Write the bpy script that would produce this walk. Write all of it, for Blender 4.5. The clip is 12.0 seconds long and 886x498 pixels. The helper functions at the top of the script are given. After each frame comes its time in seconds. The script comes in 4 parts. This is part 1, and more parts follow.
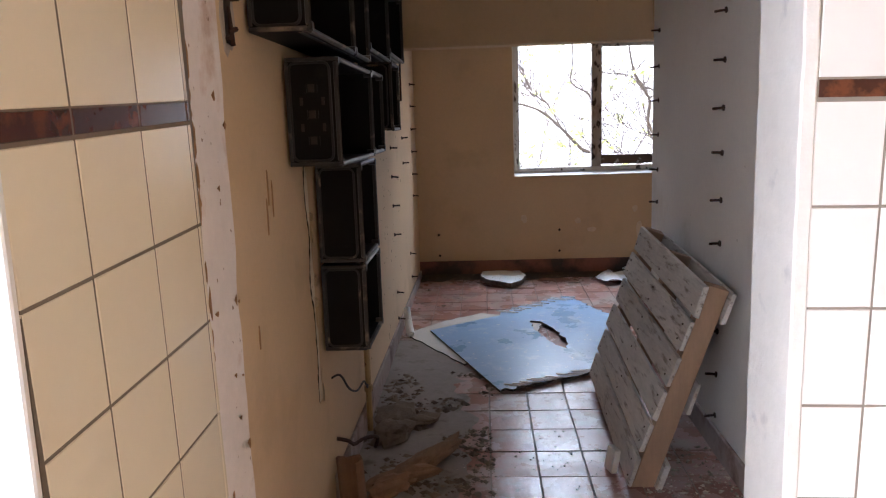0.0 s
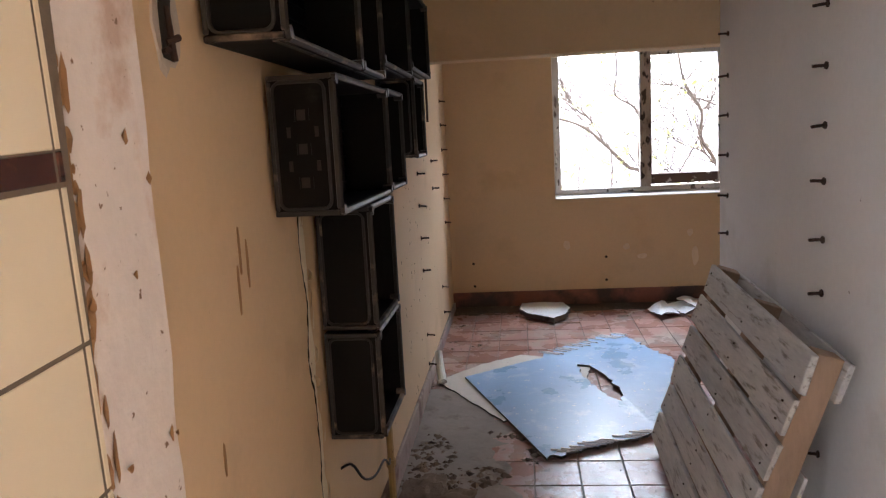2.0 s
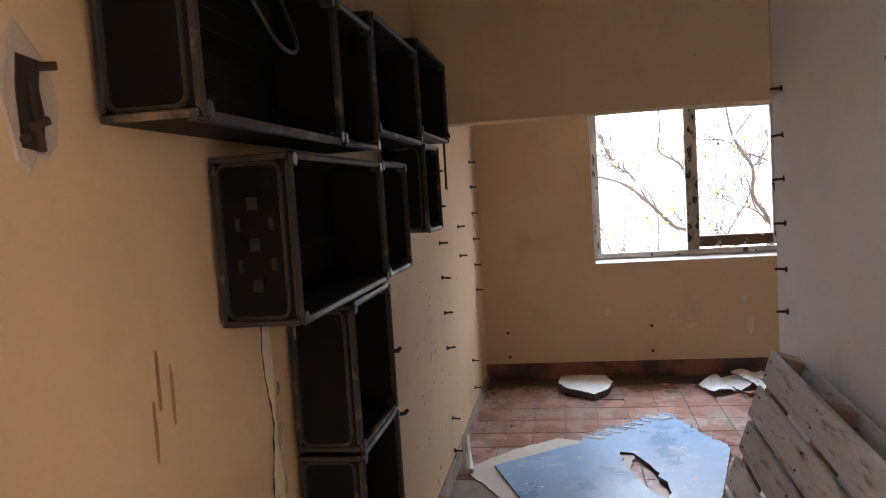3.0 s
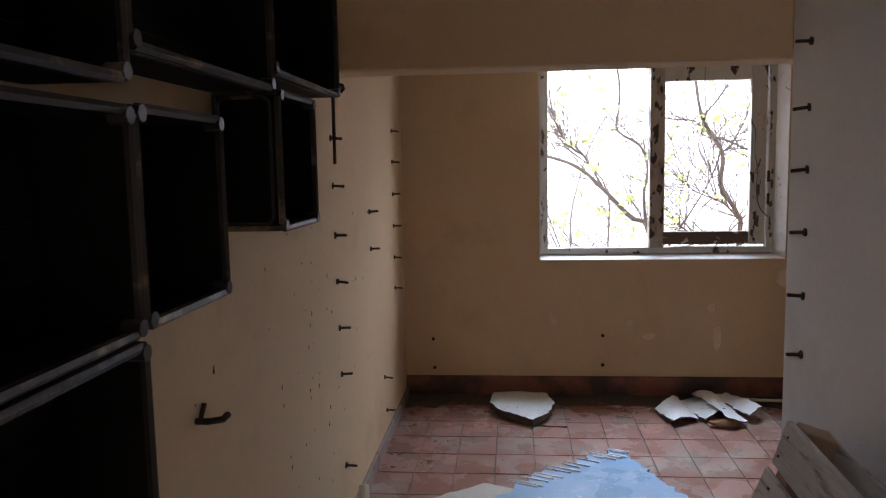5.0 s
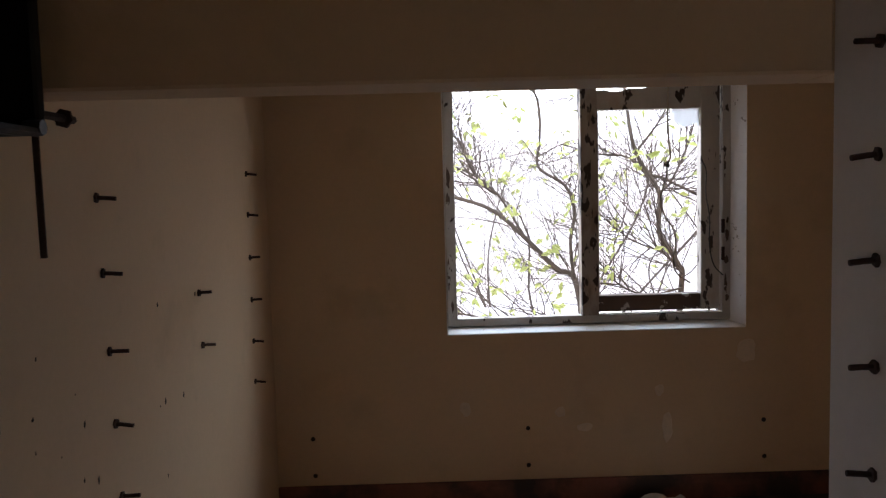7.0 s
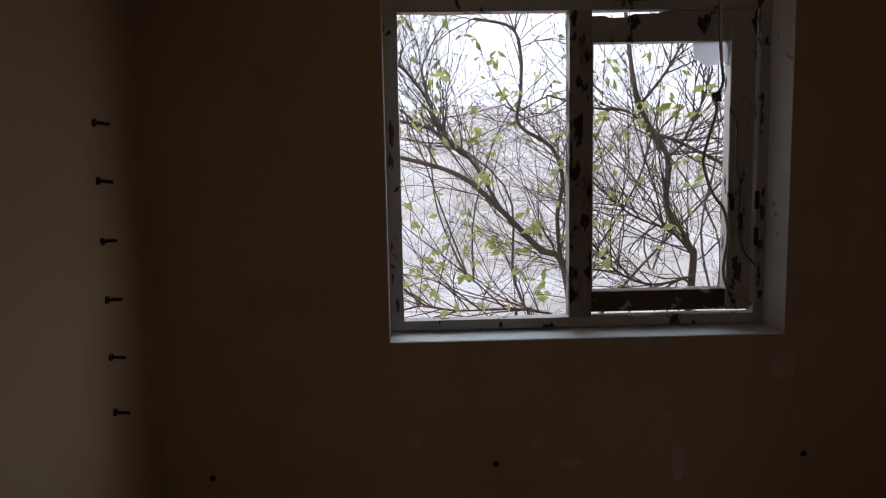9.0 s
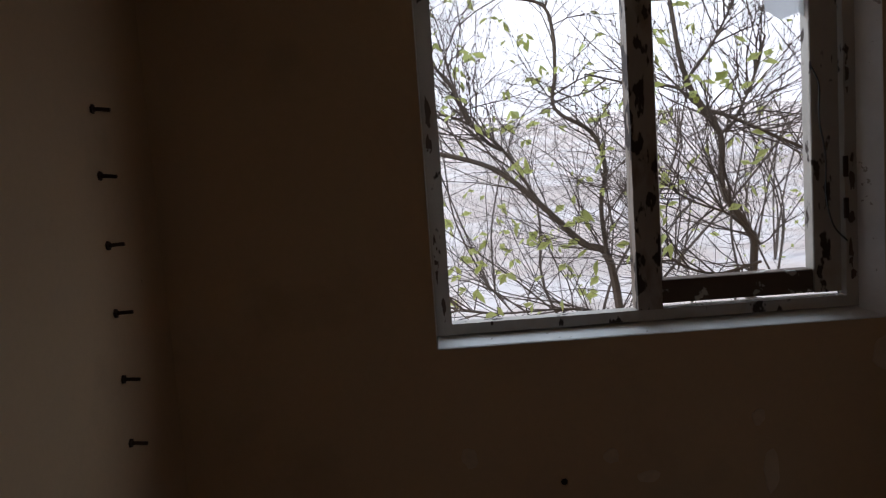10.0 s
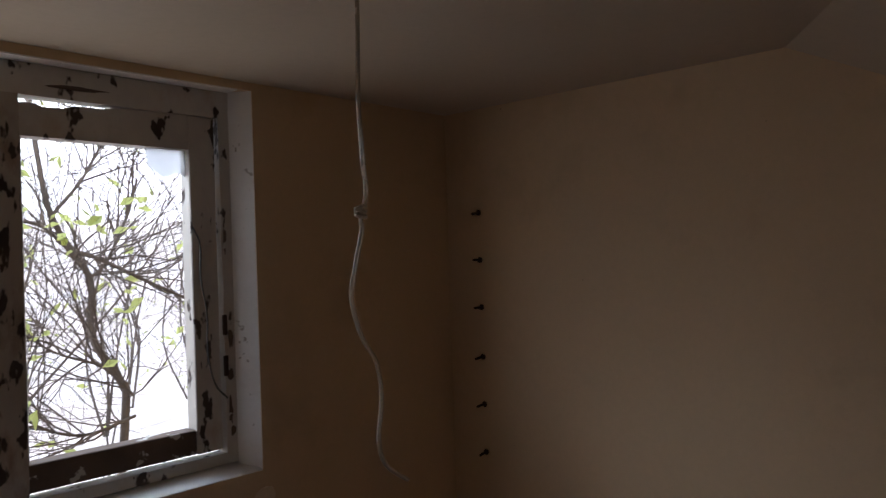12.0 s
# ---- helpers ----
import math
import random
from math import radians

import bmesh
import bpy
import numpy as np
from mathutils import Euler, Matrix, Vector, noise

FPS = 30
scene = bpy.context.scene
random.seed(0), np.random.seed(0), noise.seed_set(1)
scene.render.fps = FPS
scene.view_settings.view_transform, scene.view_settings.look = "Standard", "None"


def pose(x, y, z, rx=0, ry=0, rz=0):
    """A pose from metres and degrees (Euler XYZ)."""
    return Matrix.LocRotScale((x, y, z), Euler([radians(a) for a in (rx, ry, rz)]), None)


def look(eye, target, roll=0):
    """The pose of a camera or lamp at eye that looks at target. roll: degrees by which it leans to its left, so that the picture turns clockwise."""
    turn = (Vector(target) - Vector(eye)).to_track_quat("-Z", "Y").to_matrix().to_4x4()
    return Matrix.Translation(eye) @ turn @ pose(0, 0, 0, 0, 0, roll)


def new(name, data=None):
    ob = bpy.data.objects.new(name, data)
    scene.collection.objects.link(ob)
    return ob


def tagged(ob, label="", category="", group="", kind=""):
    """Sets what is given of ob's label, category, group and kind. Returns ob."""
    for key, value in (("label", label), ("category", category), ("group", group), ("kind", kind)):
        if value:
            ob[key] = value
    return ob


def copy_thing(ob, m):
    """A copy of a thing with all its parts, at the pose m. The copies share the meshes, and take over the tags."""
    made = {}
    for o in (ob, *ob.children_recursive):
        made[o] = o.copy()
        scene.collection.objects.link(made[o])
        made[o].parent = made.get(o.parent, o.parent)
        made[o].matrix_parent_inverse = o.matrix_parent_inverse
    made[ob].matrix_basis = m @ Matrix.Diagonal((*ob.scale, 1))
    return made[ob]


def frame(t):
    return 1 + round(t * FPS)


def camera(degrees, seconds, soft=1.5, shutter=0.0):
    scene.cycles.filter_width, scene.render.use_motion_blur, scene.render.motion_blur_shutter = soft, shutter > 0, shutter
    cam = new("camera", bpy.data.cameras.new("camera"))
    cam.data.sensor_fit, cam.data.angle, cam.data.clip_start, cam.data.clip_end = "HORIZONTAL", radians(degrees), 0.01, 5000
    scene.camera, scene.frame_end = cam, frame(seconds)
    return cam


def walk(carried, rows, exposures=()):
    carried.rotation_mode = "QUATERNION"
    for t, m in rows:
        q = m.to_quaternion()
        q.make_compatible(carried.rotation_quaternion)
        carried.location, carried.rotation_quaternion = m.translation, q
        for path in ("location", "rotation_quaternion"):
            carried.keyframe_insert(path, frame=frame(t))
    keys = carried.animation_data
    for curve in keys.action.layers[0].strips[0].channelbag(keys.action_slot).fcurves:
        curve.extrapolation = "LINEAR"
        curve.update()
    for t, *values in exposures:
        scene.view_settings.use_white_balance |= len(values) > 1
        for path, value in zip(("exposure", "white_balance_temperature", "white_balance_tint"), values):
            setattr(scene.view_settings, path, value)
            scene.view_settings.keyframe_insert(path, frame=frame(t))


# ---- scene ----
cam = camera(60.9, 12.0, soft=1.2, shutter=0.15)
PATH = [
    (0, (0.6, -0.439, 1.444), (0.487, 1.53, 1.113), -1.9),
    (0.5, (0.616, -0.386, 1.436), (0.477, 1.573, 1.06), -2.2),
    (1, (0.599, -0.213, 1.437), (0.439, 1.737, 1.019), -1.8),
    (1.5, (0.565, -0.012, 1.462), (0.396, 1.942, 1.074), -2.2),
    (2, (0.58, 0.131, 1.49), (0.373, 2.099, 1.198), -3.0),
    (2.5, (0.629, 0.328, 1.532), (0.339, 2.299, 1.357), -3.4),
    (2.7, (0.668, 0.391, 1.552), (0.339, 2.358, 1.407), -3.7),
    (4.3, (0.644, 1.189, 1.56), (0.414, 3.167, 1.373), -1.7),
    (4.5, (0.648, 1.278, 1.56), (0.445, 3.259, 1.369), -1.5),
    (5, (0.698, 1.52, 1.56), (0.514, 3.499, 1.339), -1.1),
    (5.5, (0.781, 1.777, 1.584), (0.587, 3.753, 1.337), -1.3),
    (6, (0.82, 1.961, 1.582), (0.634, 3.937, 1.331), -1.3),
    (6.5, (0.823, 2.266, 1.618), (0.739, 4.251, 1.382), -0.8),
    (7, (0.804, 2.578, 1.666), (0.833, 4.572, 1.513), -1.5),
    (7.2, (0.825, 2.668, 1.666), (0.883, 4.661, 1.52), -1.5),
    (9, (1.01, 3.521, 1.636), (1.057, 5.506, 1.396), -1.1),
    (9.5, (0.982, 3.674, 1.542), (0.922, 5.663, 1.349), -3.1),
    (10, (0.886, 3.843, 1.528), (0.906, 5.833, 1.328), -4.1),
    (10.5, (0.842, 4.003, 1.57), (1.353, 5.917, 1.291), -5.5),
    (11, (0.862, 4.059, 1.662), (1.817, 5.8, 1.426), -3.2),
    (11.5, (0.869, 4.055, 1.668), (2.12, 5.612, 1.565), -2.0),
    (12, (0.87, 4.054, 1.67), (2.349, 5.4, 1.686), -1.9),
]
walk(cam, [(t, look(eye, target, roll)) for t, eye, target, roll in PATH], exposures=[(0, 1.95, 5450, 10), (1.0, 2.35, 5500, 10), (2.7, 2.35, 5750, 10), (4.5, 2.0, 5650, 10), (5.5, 1.5, 5500, 10), (7.0, 0.75, 5700, 10), (9.0, -0.65, 5800, 10), (11.0, -0.65, 5800, 10), (11.5, -0.45, 5800, 10), (12.0, 0.4, 5600, 10)])

# ---- light ----
world = bpy.data.worlds.new("world")
scene.world = world
world.use_nodes = True
wn = world.node_tree
sky = wn.nodes.new("ShaderNodeTexSky")
sky.sky_type = "NISHITA"
sky.sun_disc = False
sky.sun_elevation = radians(40)
sky.sun_rotation = radians(244)
sky.dust_density = 3.0
wn.nodes["Background"].inputs[1].default_value = 0.15
wn.links.new(sky.outputs[0], wn.nodes["Background"].inputs[0])
sun = new("sun", bpy.data.lights.new("sun", "SUN"))
sun.data.energy, sun.data.angle, sun.data.color = 2.9, radians(0.6), (1, 0.94, 0.86)
# from behind the house: it falls through the outer doorway only
sun.matrix_world = look((-9.0, -4.3, 8.3), (0, 0, 0))


# area lamp added outside, above the window, in place of the sky's light
sky_fill = new("window_sky_fill", bpy.data.lights.new("window_sky_fill", "AREA"))
sky_fill.data.shape, sky_fill.data.size, sky_fill.data.size_y = "RECTANGLE", 2.3, 0.85
sky_fill.data.energy, sky_fill.data.color = 58.0, (0.86, 0.93, 1.0)
# rolled to keep its light off the left wall's upper part
sky_fill.matrix_world = look((1.55, 7.25, 2.98), (1.35, 4.6, 0.5), -18)


# ---- materials ----
def mat(name, base, rough=0.7, metal=0.0, vary=0.12, grain=60.0, blotch=2.5, bump=0.15, spots=None, spot_scale=14.0, spot_cut=0.62, second=None, second_cut=0.55, second_scale=1.5, stretch=(1, 1, 1), island=0.0, ob_random=0.0, gloss_vary=0.1):
    """Procedural surface: base colour varied at two scales, stains in a second colour, flecks in a third, and fine relief."""
    m = bpy.data.materials.new(name)
    m.use_nodes = True
    t = m.node_tree
    N, Lk = t.nodes, t.links
    bs = N["Principled BSDF"]
    geo = N.new("ShaderNodeNewGeometry")
    mp = N.new("ShaderNodeMapping")
    mp.inputs["Scale"].default_value = stretch
    Lk.new(geo.outputs["Position"], mp.inputs["Vector"])

    def nz(scale, detail=4.0, rough_=0.6):
        n = N.new("ShaderNodeTexNoise")
        n.inputs["Scale"].default_value = scale
        n.inputs["Detail"].default_value = detail
        n.inputs["Roughness"].default_value = rough_
        Lk.new(mp.outputs[0], n.inputs["Vector"])
        return n

    def math_(op, a, b):
        n = N.new("ShaderNodeMath")
        n.operation = op
        for i, v in enumerate((a, b)):
            if hasattr(v, "links"):
                Lk.new(v, n.inputs[i])
            else:
                n.inputs[i].default_value = v
        return n.outputs[0]

    def ramp(sock, lo, hi):
        n = N.new("ShaderNodeMapRange")
        n.inputs["From Min"].default_value, n.inputs["From Max"].default_value = lo, hi
        Lk.new(sock, n.inputs["Value"])
        return n.outputs[0]

    def mix(fac, a, b):
        n = N.new("ShaderNodeMix")
        n.data_type = "RGBA"
        Lk.new(fac, n.inputs[0])
        for v, s in ((a, n.inputs[6]), (b, n.inputs[7])):
            if hasattr(v, "links"):
                Lk.new(v, s)
            else:
                s.default_value = (*v, 1)
        return n.outputs[2]

    fine, big = nz(grain), nz(blotch, 5.0)
    value = math_("ADD", math_("MULTIPLY", math_("SUBTRACT", fine.outputs[0], 0.5), vary), math_("ADD", math_("MULTIPLY", math_("SUBTRACT", big.outputs[0], 0.5), 2 * vary), 1.0))
    if ob_random:
        info = N.new("ShaderNodeObjectInfo")
        value = math_("ADD", value, math_("MULTIPLY", math_("SUBTRACT", info.outputs["Random"], 0.5), ob_random))
    if island:
        value = math_("ADD", value, math_("MULTIPLY", math_("SUBTRACT", geo.outputs["Random Per Island"], 0.5), island))
    hsv = N.new("ShaderNodeHueSaturation")
    hsv.inputs["Color"].default_value = (*base, 1)
    Lk.new(value, hsv.inputs["Value"])
    colour = hsv.outputs[0]
    if second:
        colour = mix(ramp(nz(second_scale, 6.0).outputs[0], second_cut, second_cut + 0.12), colour, second)
    height = math_("ADD", fine.outputs[0], math_("MULTIPLY", big.outputs[0], 0.6))
    if spots:
        f = ramp(nz(spot_scale, 3.0).outputs[0], spot_cut, spot_cut + 0.03)
        colour = mix(f, colour, spots)
        height = math_("SUBTRACT", height, math_("MULTIPLY", f, 0.5))
    Lk.new(colour, bs.inputs["Base Color"])
    Lk.new(math_("ADD", math_("MULTIPLY", math_("SUBTRACT", big.outputs[0], 0.5), 2 * gloss_vary), rough), bs.inputs["Roughness"])
    bs.inputs["Metallic"].default_value = metal
    bp = N.new("ShaderNodeBump")
    bp.inputs["Strength"].default_value = bump
    bp.inputs["Distance"].default_value = 0.004
    Lk.new(height, bp.inputs["Height"])
    Lk.new(bp.outputs[0], bs.inputs["Normal"])
    return m


CREAM = mat("cream_plaster", (0.63, 0.465, 0.28), 0.85, vary=0.10, grain=45, blotch=1.6, bump=0.2, second=(0.56, 0.41, 0.245), second_cut=0.56, second_scale=2.2, spots=(0.38, 0.26, 0.15), spot_scale=17, spot_cut=0.76)
GREY = mat("greyed_white_plaster", (0.77, 0.73, 0.68), 0.85, vary=0.10, grain=40, blotch=1.3, bump=0.2, second=(0.66, 0.61, 0.54), second_cut=0.58, spots=(0.36, 0.30, 0.24), spot_scale=18, spot_cut=0.76)
CEIL = mat("ceiling_paint", (0.52, 0.43, 0.31), 0.9, vary=0.10, grain=35, blotch=1.0, bump=0.15)
JAMB = mat("flaking_jamb_paint", (0.78, 0.72, 0.68), 0.75, vary=0.14, grain=30, blotch=5, bump=0.5, second=(0.60, 0.46, 0.38), second_cut=0.56, second_scale=5, spots=(0.26, 0.17, 0.11), spot_scale=38, spot_cut=0.69)
JAMB_W = mat("white_jamb_paint", (0.80, 0.79, 0.78), 0.6, vary=0.10, grain=30, blotch=5, bump=0.4, second=(0.62, 0.62, 0.64), second_cut=0.6, second_scale=9)
WTILE = mat("glazed_wall_tile", (0.80, 0.72, 0.55), 0.22, vary=0.04, grain=25, blotch=2, bump=0.03, ob_random=0.06, spots=(0.52, 0.40, 0.26), spot_scale=9, spot_cut=0.80)
WTILE_W = mat("white_glazed_wall_tile", (0.85, 0.85, 0.85), 0.2, vary=0.03, grain=25, blotch=2, bump=0.03, ob_random=0.05)
BAND = mat("brown_band_tile", (0.06, 0.02, 0.014), 0.2, vary=0.5, grain=20, blotch=14, bump=0.05, second=(0.14, 0.045, 0.022), second_cut=0.52, second_scale=18, ob_random=0.5)
GROUT = mat("grey_grout", (0.17, 0.135, 0.10), 0.95, vary=0.25, grain=80, bump=0.4)
GROUT_W = mat("pale_grout", (0.26, 0.23, 0.20), 0.95, vary=0.2, grain=80, bump=0.4)
FTILE = mat("red_clay_floor_tile", (0.34, 0.185, 0.147), 0.28, vary=0.22, grain=50, blotch=5, bump=0.2, second=(0.37, 0.285, 0.24), second_cut=0.50, second_scale=3.5, ob_random=0.22, gloss_vary=0.3, spots=(0.12, 0.085, 0.06), spot_scale=16, spot_cut=0.68)
FJOINT = mat("floor_joint", (0.27, 0.215, 0.18), 0.9, vary=0.3, grain=60, bump=0.4)
SKIRT = mat("red_clay_skirting", (0.26, 0.10, 0.065), 0.55, vary=0.25, grain=40, blotch=4, bump=0.25, second=(0.05, 0.03, 0.025), second_cut=0.46, second_scale=2.2, ob_random=0.2)
SKIRT_L = mat("dusty_skirting", (0.36, 0.29, 0.25), 0.7, vary=0.3, grain=40, blotch=5, bump=0.4, second=(0.18, 0.11, 0.09), second_cut=0.52, second_scale=4)
CRATE = mat("black_crate_plastic", (0.006, 0.0055, 0.005), 0.55, vary=0.5, grain=30, blotch=6, bump=0.15, second=(0.020, 0.018, 0.015), second_cut=0.62, second_scale=7)
CRATE.node_tree.nodes["Principled BSDF"].inputs["Specular IOR Level"].default_value = 0.12
RIM = mat("dusty_crate_rim", (0.026, 0.021, 0.017), 0.5, vary=0.5, grain=30, blotch=10, bump=0.3, second=(0.20, 0.15, 0.105), second_cut=0.56, second_scale=11)
WORN = mat("worn_crate_edge", (0.018, 0.015, 0.012), 0.6, vary=0.5, grain=30, blotch=8, bump=0.3, second=(0.42, 0.31, 0.19), second_cut=0.60, second_scale=9)
RUST = mat("rusty_iron", (0.055, 0.028, 0.018), 0.8, metal=0.3, vary=0.5, grain=120, blotch=20, bump=0.5)
WOOD = mat("weathered_pallet_board", (0.58, 0.54, 0.49), 0.85, vary=0.3, grain=12, blotch=3, bump=0.5, stretch=(9, 1.2, 9), ob_random=0.25, second=(0.25, 0.21, 0.17), second_cut=0.55, second_scale=5)
WOOD_B = mat("brown_pallet_stringer", (0.36, 0.235, 0.145), 0.8, vary=0.3, grain=14, blotch=3, bump=0.4, stretch=(6, 6, 1.5), ob_random=0.2)
BLUE = mat("blue_painted_panel", (0.29, 0.45, 0.68), 0.32, vary=0.12, grain=30, blotch=3, bump=0.25, second=(0.46, 0.59, 0.75), second_cut=0.56, second_scale=7, spots=(0.70, 0.74, 0.78), spot_scale=26, spot_cut=0.66, gloss_vary=0.25)
PANEL_EDGE = mat("dark_panel_core", (0.10, 0.085, 0.07), 0.9, vary=0.4, bump=0.5)
PALE = mat("pale_board", (0.80, 0.80, 0.80), 0.75, vary=0.14, grain=35, blotch=6, bump=0.35, second=(0.46, 0.42, 0.36), second_cut=0.60, second_scale=9)
PALE_B = mat("dusty_pale_board", (0.60, 0.56, 0.50), 0.75, vary=0.16, grain=35, blotch=6, bump=0.3, spots=(0.30, 0.22, 0.15), spot_scale=30, spot_cut=0.70)
STONE = mat("pale_concrete_chunk", (0.72, 0.72, 0.70), 0.9, vary=0.22, grain=60, blotch=9, bump=0.7, spots=(0.20, 0.17, 0.14), spot_scale=45, spot_cut=0.66)
STONE_E = mat("dark_broken_edge", (0.09, 0.075, 0.06), 0.95, vary=0.4, grain=60, bump=0.8)
DIRT = mat("rubble_dirt", (0.17, 0.125, 0.09), 0.95, vary=0.5, grain=70, blotch=9, bump=0.8, island=0.8)
DUST = mat("grey_floor_dust", (0.27, 0.235, 0.205), 0.9, vary=0.3, grain=35, blotch=4, bump=0.4, second=(0.16, 0.125, 0.10), second_cut=0.56, second_scale=6)
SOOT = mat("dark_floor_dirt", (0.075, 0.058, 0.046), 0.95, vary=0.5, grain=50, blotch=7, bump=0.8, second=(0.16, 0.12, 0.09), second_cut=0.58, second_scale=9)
CRUMB = mat("plaster_crumbs", (0.42, 0.36, 0.28), 0.95, vary=0.3, grain=70, bump=0.4, island=1.2)
OLDWOOD = mat("rotten_wood", (0.22, 0.13, 0.075), 0.9, vary=0.45, grain=25, blotch=5, bump=0.6, stretch=(5, 1, 5))
CLAY = mat("brown_clay", (0.25, 0.14, 0.08), 0.85, vary=0.3, grain=40, bump=0.4)
YELLOW = mat("yellow_gas_pipe", (0.42, 0.28, 0.11), 0.5, vary=0.25, grain=30, bump=0.2, spots=(0.20, 0.10, 0.04), spot_scale=30, spot_cut=0.64)
BLACKW = mat("black_wire_sheath", (0.02, 0.018, 0.016), 0.6, vary=0.2)
CORD = mat("clear_cord", (0.62, 0.54, 0.42), 0.25, vary=0.15, grain=30, blotch=12, bump=0.1)
CORD.node_tree.nodes["Principled BSDF"].inputs["Transmission Weight"].default_value = 0.35
WHITEP = mat("white_plastic_tube", (0.74, 0.73, 0.70), 0.5, vary=0.1)
WFRAME = mat("flaking_window_paint", (0.52, 0.48, 0.42), 0.6, vary=0.14, grain=25, blotch=6, bump=0.5, second=(0.45, 0.36, 0.27), second_cut=0.57, second_scale=4, spots=(0.05, 0.03, 0.02), spot_scale=11, spot_cut=0.60, stretch=(1.3, 1.3, 0.7))
WFRAME_D = mat("bare_window_wood", (0.12, 0.08, 0.055), 0.75, vary=0.3, grain=25, blotch=6, bump=0.5, spots=(0.55, 0.52, 0.46), spot_scale=16, spot_cut=0.60)
MULL = mat("flaking_mullion_paint", (0.40, 0.35, 0.29), 0.7, vary=0.2, grain=25, blotch=6, bump=0.5, second=(0.26, 0.20, 0.15), second_cut=0.52, second_scale=6, spots=(0.04, 0.026, 0.018), spot_scale=13, spot_cut=0.53, stretch=(1.5, 1.5, 0.6))
SILL = mat("white_sill_paint", (0.78, 0.76, 0.72), 0.6, vary=0.12, grain=30, blotch=6, bump=0.4, spots=(0.40, 0.36, 0.30), spot_scale=25, spot_cut=0.68)
PATCH = mat("pale_filler", (0.69, 0.56, 0.40), 0.85, vary=0.25, grain=40, bump=0.3)
BARE = mat("bare_white_plaster", (0.76, 0.68, 0.52), 0.9, vary=0.2, grain=50, blotch=12, bump=0.6, spots=(0.25, 0.15, 0.07), spot_scale=22, spot_cut=0.64)
STAIN = mat("brown_scratch", (0.33, 0.19, 0.085), 0.9, vary=0.3, grain=60, bump=0.4)
PATCH_G = mat("grey_mortar", (0.46, 0.40, 0.33), 0.95, vary=0.25, grain=50, bump=0.6)
# near-black: shade inside holes, slots and crack as colour; also dark specks
HOLE = mat("hole_shade_and_specks", (0.03, 0.022, 0.016), 0.95, vary=0.5, bump=0.5)
PEEL = mat("peeling_paint_flake", (0.72, 0.60, 0.42), 0.8, vary=0.2, grain=40, bump=0.4, second=(0.35, 0.24, 0.13), second_cut=0.55, second_scale=18)
BARK = mat("grey_bark", (0.075, 0.06, 0.05), 0.9, vary=0.35, grain=40, blotch=8, bump=0.8)
TWIG = mat("bare_twigs", (0.085, 0.068, 0.058), 0.9, vary=0.3, grain=20, bump=0.2, island=0.5)
LEAF = mat("spring_leaf", (0.36, 0.42, 0.13), 0.6, vary=0.25, grain=20, bump=0.1, island=0.6)
_lt = LEAF.node_tree
_tr, _mx = _lt.nodes.new("ShaderNodeBsdfTranslucent"), _lt.nodes.new("ShaderNodeMixShader")
_tr.inputs["Color"].default_value = (0.52, 0.56, 0.20, 1)
_mx.inputs[0].default_value = 0.55
_lt.links.new(_lt.nodes["Principled BSDF"].outputs[0], _mx.inputs[1])
_lt.links.new(_tr.outputs[0], _mx.inputs[2])
_lt.links.new(_mx.outputs[0], _lt.nodes["Material Output"].inputs["Surface"])
EARTH = mat("pale_dry_ground", (0.66, 0.60, 0.56), 0.95, vary=0.35, grain=3, blotch=0.25, bump=0.5, second=(0.82, 0.80, 0.79), second_cut=0.47, second_scale=0.35)
HILL = mat("dry_hillside", (0.42, 0.35, 0.30), 0.95, vary=0.4, grain=2.0, blotch=0.3, bump=0.6, second=(0.24, 0.19, 0.15), second_cut=0.54, second_scale=0.5)
OUTER = mat("outer_render", (0.55, 0.5, 0.43), 0.9, vary=0.15, grain=20, bump=0.3)
SHARD = bpy.data.materials.new("frosted_glass")
SHARD.use_nodes = True
_g = SHARD.node_tree.nodes["Principled BSDF"]
_g.inputs["Transmission Weight"].default_value, _g.inputs["Roughness"].default_value, _g.inputs["Base Color"].default_value = 0.8, 0.45, (0.75, 0.78, 0.8, 1)


# ---- mesh helpers ----
def part(name, bm, material, parent=None, label=""):
    """Links a bmesh as one mesh object, under parent if given."""
    me = bpy.data.meshes.new(name)
    bmesh.ops.recalc_face_normals(bm, faces=bm.faces)
    bm.to_mesh(me)
    bm.free()
    me.materials.append(material)
    ob = new(name, me)
    if parent:
        ob.parent = parent
    if label:
        tagged(ob, label)
    return ob


def empty(name, m=None):
    ob = new(name)
    if m is not None:
        ob.matrix_world = m
    return ob


def box(bm, lo, hi, bevel=0.0, m=None, jitter=0.0):
    vs = [bm.verts.new((x, y, z)) for z in (lo[2], hi[2]) for y in (lo[1], hi[1]) for x in (lo[0], hi[0])]
    fs = [bm.faces.new([vs[i] for i in f]) for f in ((0, 2, 3, 1), (4, 5, 7, 6), (0, 1, 5, 4), (2, 6, 7, 3), (0, 4, 6, 2), (1, 3, 7, 5))]
    if jitter:
        for v in vs:
            v.co += Vector((random.uniform(-1, 1), random.uniform(-1, 1), random.uniform(-1, 1))) * jitter
    if bevel:
        r = bmesh.ops.bevel(bm, geom=list({e for f in fs for e in f.edges}), offset=bevel, segments=1, affect="EDGES")
        vs = list({v for v in vs if v.is_valid} | {v for v in r["verts"]})
    if m is not None:
        for v in vs:
            v.co = m @ v.co
    return vs


def one_box(lo, hi, bevel=0.0, m=None, jitter=0.0):
    bm = bmesh.new()
    box(bm, lo, hi, bevel, m, jitter)
    return bm


